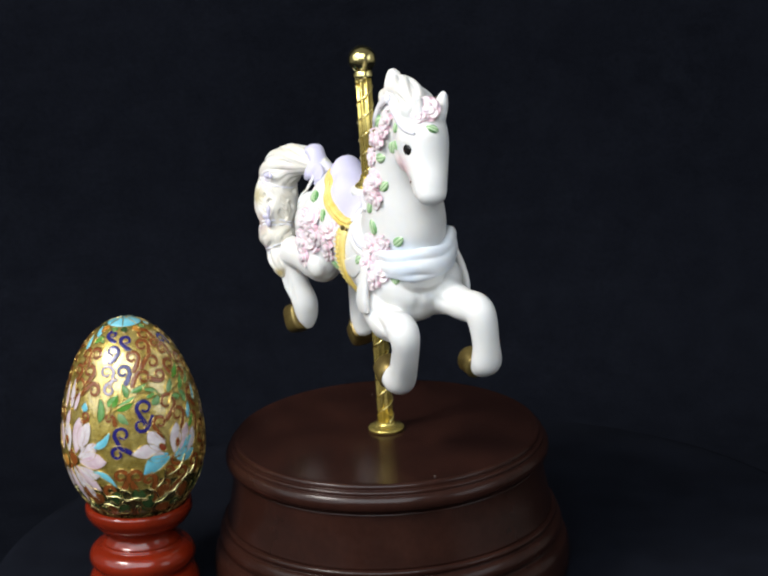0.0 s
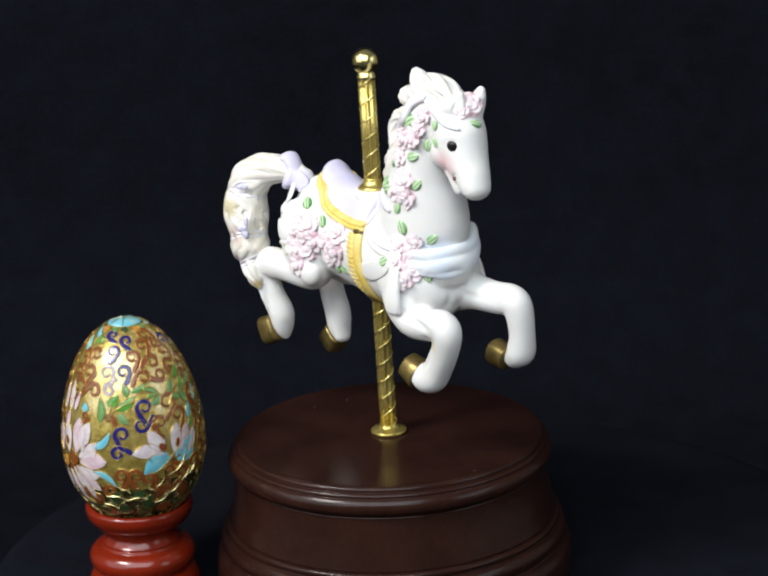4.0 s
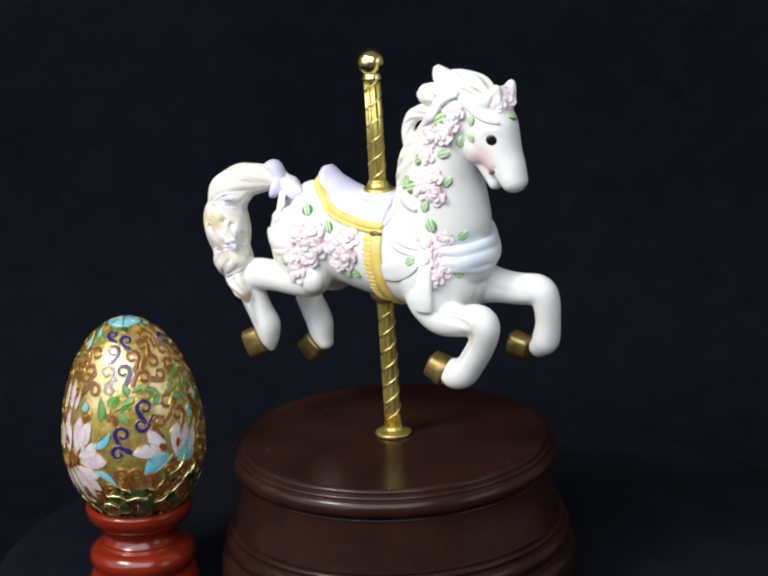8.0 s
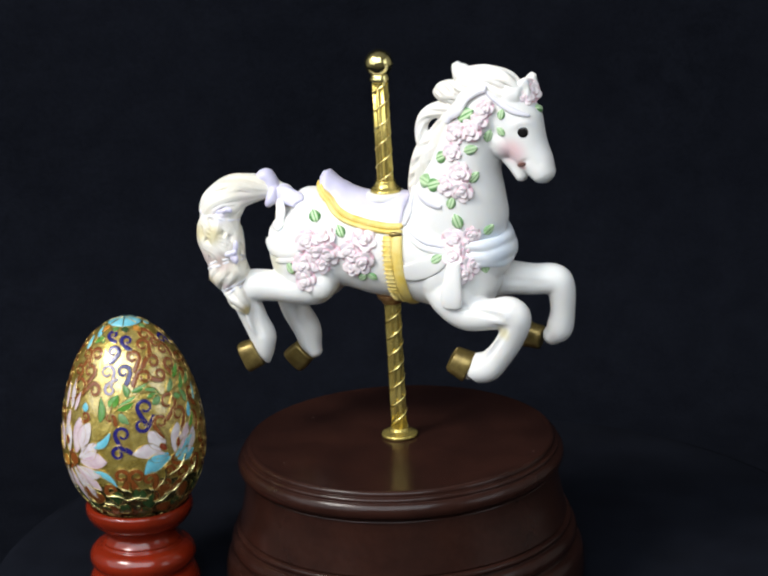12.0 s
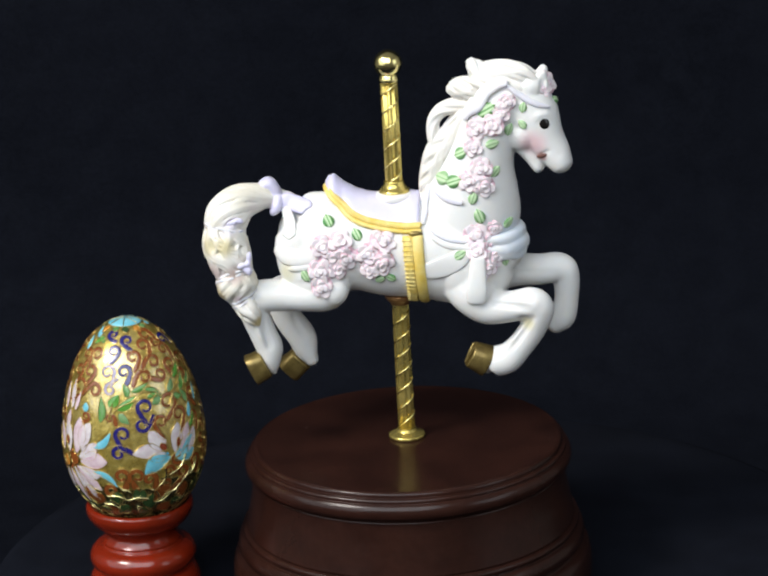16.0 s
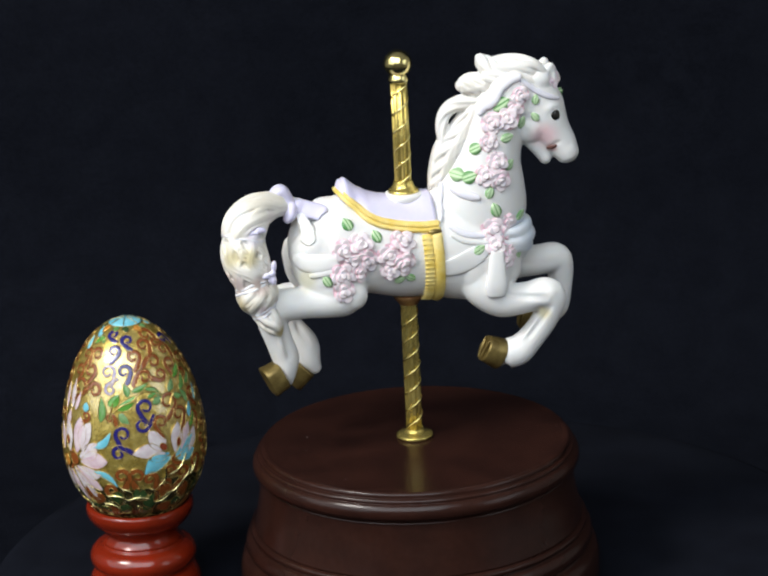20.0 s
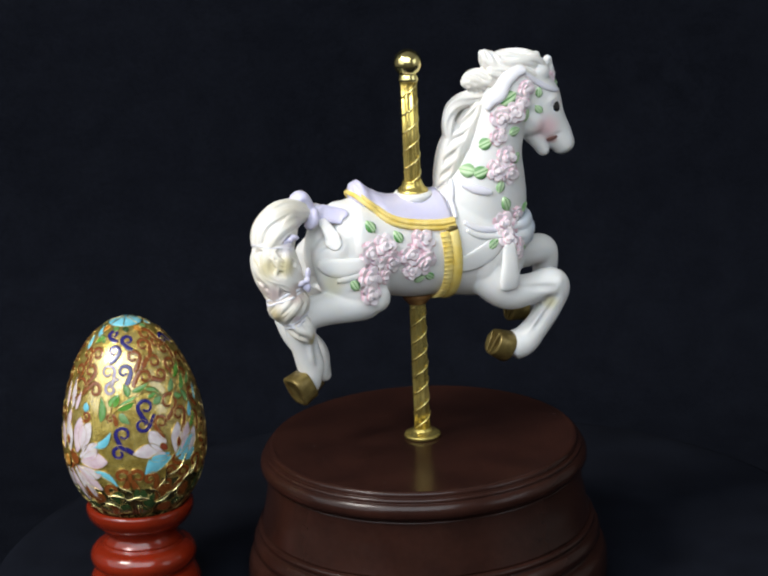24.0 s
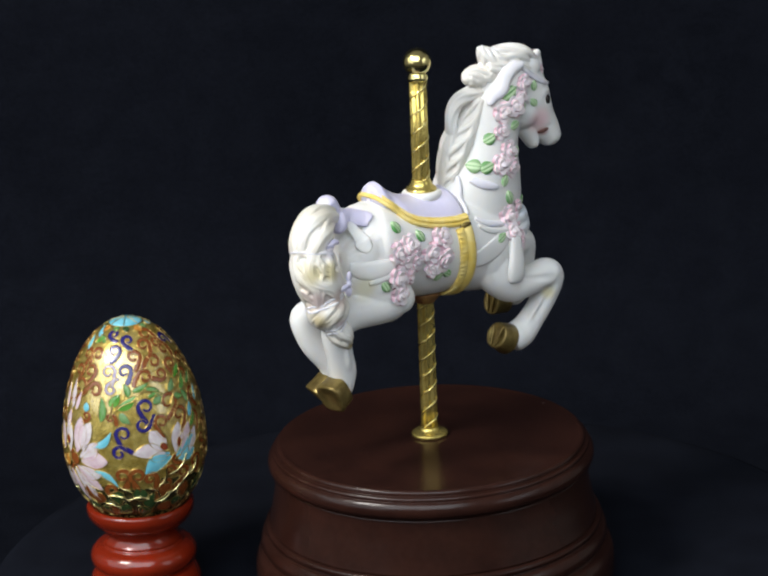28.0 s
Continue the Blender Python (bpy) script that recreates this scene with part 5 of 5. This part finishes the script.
def egg_design(parent):
    # cobalt scrolls under the cap, and the two cobalt pairs over the lotus
    for az, z, size, angle, flip in ((-20.5, 86.7, 5.6, 30, -1), (7.2, 85.3, 6.3, 15, -1), (-13.0, 82.7, 6.9, -8, 1), (1.2, 77.3, 7.6, 5, 1), (74.0, 83.6, 6.6, 40, 1),
                                     (18.0, 66.7, 9.0, 0, -1), (13.9, 61.6, 7.6, 120, -1), (-2.5, 59.1, 8.7, 0, -1), (-6.6, 53.2, 7.5, 90, 1)):
        scroll(parent, "blue", az, z, size, angle, flip, 0.92)
    # two more scrolls, coloured pale to stand in for the highlight over them
    for az, z, size, angle, flip in ((-17.0, 77.2, 8.0, 20, 1), (-13.0, 72.4, 6.4, 150, 1)):
        scroll(parent, "lilac", az, z, size, angle, flip, 0.70)
    # russet scrolls of the crown
    for az, z, size, angle, flip in ((-36.7, 81.6, 7.6, -25, -1), (30.7, 83.7, 7.8, 10, 1), (12.8, 81.0, 7.8, 0, 1), (36.4, 79.0, 7.8, -70, -1), (21.7, 75.3, 7.7, -60, -1), (39.4, 75.2, 7.1, -90, 1), (44.4, 86.0, 7.6, 40, 1),
                                     (59.5, 81.3, 7.4, 30, 1), (56.9, 77.1, 7.5, 0, -1), (77.1, 77.1, 7.6, 30, 1), (52.8, 83.4, 5.6, 70, 1)):
        scroll(parent, "brown", az, z, size, angle, flip, 0.92)
    # russet scrolls of the shoulder
    for az, z, size, angle, flip in ((-57.9, 76.3, 7.6, 0, 1), (-39.9, 76.9, 8.2, -5, 1), (-50.0, 72.2, 11.0, -35, 1), (-29.4, 71.9, 8.0, -70, -1), (-54.8, 81.1, 7.0, 10, 1), (-80.2, 73.7, 8.6, 10, 1),
                                     (39.8, 67.0, 10.6, -20, 1), (29.8, 61.5, 8.3, 0, -1), (48.2, 62.5, 9.0, 0, 1), (67.2, 73.1, 7.0, 20, 1), (71.3, 66.7, 7.8, 10, -1), (64.6, 59.7, 7.4, 10, 1)):
        scroll(parent, "brown", az, z, size, angle, flip, 0.92)
    # heavy russet scrolls over the foot
    for az, z, size, angle, flip in ((-5.6, 45.6, 8.6, 0, 1), (6.6, 45.4, 8.6, 0, -1), (16.6, 44.0, 7.4, 20, 1), (-16.0, 40.6, 7.4, 20, -1), (45.8, 44.0, 8.0, -30, 1), (30.9, 41.4, 7.4, 60, -1), (60.0, 46.0, 7.6, 20, 1)):
        scroll(parent, "brown", az, z, size, angle, flip, 1.15)
    # leaves of the front spray and of the side spray
    for az, z, length, width, angle in ((-21.1, 62.7, 7.7, 2.2, 2), (-13.8, 67.6, 4.7, 2.8, -40), (-5.8, 66.5, 6.8, 2.7, -54), (-4.6, 65.5, 4.6, 2.2, -138), (3.8, 70.1, 4.4, 1.9, 18), (7.3, 71.6, 5.7, 1.6, -67), (33.4, 69.3, 5.5, 2.0, 56), (25.4, 67.2, 4.3, 2.3, -46), (21.1, 69.4, 3.8, 1.4, -61)):
        petal(parent, "green", az, z, length, width * 1.12, angle, 0.15, "leaf")
    for az, z, length, width, angle in ((42.9, 69.7, 4.5, 2.1, -32), (53.6, 73.2, 5.4, 2.2, -48), (56.7, 69.1, 5.6, 2.1, -31), (46.8, 68.4, 3.8, 1.8, -107), (67.0, 70.0, 5.2, 2.1, -53), (57.5, 57.4, 5.2, 1.8, -35), (-31.9, 84.7, 4.0, 1.7, 61), (-34.9, 85.9, 4.5, 1.7, 132), (61.0, 65.0, 5.0, 2.0, 20)):
        petal(parent, "green", az, z, length, width * 1.15, angle, 0.15, "leaf")
    # stems that tie the spray to its scrolls
    bm = bmesh.new()
    for az, z, turns in ((-14.5, 63.5, ((0, 0), (2.0, 2.6), (4.6, 4.4), (8.6, 5.6))), (-14.5, 63.5, ((0, 0), (1.0, 3.0), (1.4, 5.0))), (6.0, 68.5, ((0, 0), (3.4, 2.6), (7.6, 2.2), (9.6, 0.4))), (41.0, 66.0, ((0, 0), (2.4, 3.4), (6.0, 5.4)))):
        wire(bm, [from_egg(az, z, u, v, 0.16) for u, v in rounded(turns, 5)], 0.22, 0)
    part("stem", bm, wire_gold, parent, "gold wire stems", kind="stuff")
    # turquoise cap and leaves
    bm = bmesh.new()
    lathe(bm, [(0, 90.0), (1.6, 89.9), (3.2, 89.5), (4.4, 89.05), (5.2, 88.65), (5.1, 88.4)], 48)
    for k in range(7):
        a = 2 * math.pi * k / 7 + 0.2
        wire(bm, [Vector((r * math.cos(a), r * math.sin(a), z)) for r, z in ((0.5, 90.02), (2.4, 89.78), (4.0, 89.28), (5.2, 88.7))], 0.16)
    part("cap", bm, (enamel["turquoise"], wire_gold), parent, "turquoise enamel cap in gold cells")
    for k in range(13):
        petal(parent, ("bottle", "ochre", "green", "turquoise", "bottle")[k % 5], 360 / 13 * k + 8, 88.4, 3.2 + 0.8 * math.sin(k * 1.9), 2.2, 180 + 14 * math.sin(k * 2.1), 0.2, "leaf")
    for az, z, length, width, angle, bend in ((-37.1, 65.2, 3.1, 2.5, 0, 0), (-29.1, 54.5, 8.5, 2.5, -49, 0.3), (-29.0, 46.9, 9.0, 2.3, -126, -0.3), (59.1, 60.3, 4.9, 2.3, -18, 0), (73.5, 64.1, 5.6, 2.1, -19, 0), (-49.0, 85.6, 5.0, 2.2, 40, 0), (-60.0, 82.0, 5.0, 2.2, 20, 0)):
        petal(parent, "turquoise", az, z, length, width, angle, bend, "leaf")
    # the lotus with the russet heart, and the bud over it
    for colour, az, z, length, width, angle, bend in (
            ("pink", -46.5, 51.9, 11.6, 5.6, -8, 0.1), ("white", -39.3, 52.6, 10.2, 4.8, -17, -0.15), ("white", -55.2, 51.4, 10.4, 4.6, 9, 0), ("pink", -66.0, 51.0, 9.0, 4.4, 14, 0), ("white", -42.9, 50.6, 9.0, 4.8, -52, 0.2)):
        petal(parent, colour, az, z, length, width, angle, bend, point=1.15)
    for colour, az, z, length, width, angle, bend in (
            ("pink", -41.5, 49.3, 10.0, 5.6, -84, -0.15), ("white", -44.8, 47.4, 8.7, 4.3, -102, 0.2), ("pink", -47.3, 47.5, 11.0, 4.5, -131, 0), ("white", -51.0, 46.6, 12.4, 4.4, -146, 0), ("pink", -57.6, 45.6, 12.0, 4.4, -162, 0), ("white", -64.0, 46.0, 10.0, 4.2, 176, 0)):
        petal(parent, colour, az, z, length, width, angle, bend, point=1.1)
    for colour, az, z, length, width, angle in (("white", -55.0, 65.2, 9.0, 2.7, 6), ("pink", -64.7, 64.3, 8.4, 2.5, 8), ("pink", -50.0, 64.9, 6.4, 1.9, -14), ("pink", -60.6, 58.5, 6.5, 3.0, -13)):
        petal(parent, colour, az, z, length, width, angle, 0.0)
    spot(parent, "red", -57.3, 55.2, 0.85, 1.5, 8)
    spot(parent, "brown", -48.8, 49.8, 2.1, 2.1, 0, "flower_heart")
    spot(parent, "ochre", -61.0, 48.2, 1.9, 2.0, 0, "flower_heart")
    # the half-open lotus
    for colour, az, z, length, width, angle, bend in (
            ("turquoise", 34.6, 50.3, 9.7, 5.2, 117, 0.25), ("turquoise", 33.5, 51.4, 6.3, 3.2, 99, 0), ("turquoise", 39.2, 49.9, 9.6, 4.6, -59, 0), ("turquoise", 40.9, 48.8, 7.5, 4.3, -80, 0), ("white", 30.8, 52.6, 8.3, 5.2, 34, 0), ("white", 31.0, 51.0, 10.6, 4.7, 80, 0.25),
            ("white", 39.3, 51.2, 9.4, 4.3, -13, 0), ("pink", 43.5, 50.4, 10.0, 4.1, -29, 0), ("white", 53.0, 49.6, 8.4, 3.7, -27, 0)):
        petal(parent, colour, az, z, length, width, angle, bend, point=1.1)
    spot(parent, "red", 29.2, 53.9, 1.5, 1.0, 130)
    spot(parent, "red", 42.9, 54.2, 0.7, 1.5, -8)
    # dark russet and green leaves round the foot
    for k in range(24):
        petal(parent, ("brown", "bottle", "bottle", "bottle", "brown")[k % 5], -176 + 15 * k, 40.0 + 1.5 * math.sin(k * 2.3), 6.4 + math.sin(k), 4.4, 180 + 40 * math.sin(k * 1.7), 0.2, "leaf")
        petal(parent, ("bottle", "brown", "bottle")[k % 3], -169 + 15 * k, 34.4 + 0.8 * math.sin(k * 1.9), 5.4, 4.2, 180 - 40 * math.sin(k * 1.3), -0.2, "leaf")
        petal(parent, "bottle", -173 + 15 * k, 29.6, 3.6, 3.6, 180 + 30 * math.sin(k * 2.3), 0.1, "leaf")
    # heavy gilt sickles, and bars modelled in place of glints, on the dark foot
    bm = bmesh.new()
    rng = random.Random(5)
    for az, z, size, angle in ((41, 47.0, 8.0, -50), (27, 44.0, 6.0, -20), (50, 43.0, 5.0, -40), (58, 45.0, 6.0, -30), (20, 39.0, 5.0, 40), (38, 39.0, 5.0, -60), (-12, 37.6, 6.5, 75), (6, 37.0, 6.0, 90), (-20, 34.5, 4.6, 70), (28, 36.4, 5.0, -60), (-3, 40.4, 3.0, 60), (-8, 41.0, 3.0, 30)):
        c, s = math.cos(radians(angle)), math.sin(radians(angle))
        line = [((0.16 * math.sin(math.pi * f) * c - (f - 0.5) * s) * size, (0.16 * math.sin(math.pi * f) * s + (f - 0.5) * c) * size) for f in [k / 9 for k in range(10)]]
        wire(bm, [from_egg(az, z, u, v, 0.3) for u, v in line], 0.42, 0)
    for k in range(34):
        az, z = rng.uniform(-180, 180), rng.uniform(26, 40)
        size, angle, flip = rng.uniform(2.8, 4.4), rng.uniform(0, 360), rng.choice((-1, 1))
        c, s = math.cos(radians(angle)), math.sin(radians(angle))
        wire(bm, [from_egg(az, z, (flip * x * c - y * s) * size, (flip * x * s + y * c) * size, 0.16) for x, y in HOOK[::2]], 0.17, 0)
    part("filigree", bm, gilt, parent, "raised gilt wire and glint bars on the dark foot", kind="stuff")
    # russet curls in the gaps of the front and the scrolls of the far side
    PLACED.extend(((-8.0, 80.0, 3.0), (-4.0, 57.0, 5.0), (-12.0, 49.5, 5.0), (-22.0, 58.0, 4.0)))
    taken = [(on_egg(az, z), r) for az, z, r in PLACED]
    for tries in range(2600):
        az, z = rng.uniform(-100, 260), rng.uniform(44, 86)
        p, size = on_egg(az, z), rng.uniform(4.6, 6.4)
        if all((p - q).length > r + size * 0.36 for q, r in taken):
            taken.append((p, size * 0.36))
            scroll(parent, "brown" if rng.random() < 0.8 else "blue", az, z, size, rng.uniform(-60, 60), rng.choice((-1, 1)), 0.85)


egg_design(egg)


def motions():
    rows = []
    for k in range(15):
        t = 2.0 * k
        a = radians(turn(t))
        x, y = -2.5, -9.1
        rows.append((t, pose((x * math.cos(a) - y * math.sin(a)) * MM, (x * math.sin(a) + y * math.cos(a)) * MM, 0, 0, 0, turn(t))))
    walk(music_box, rows)


motions()
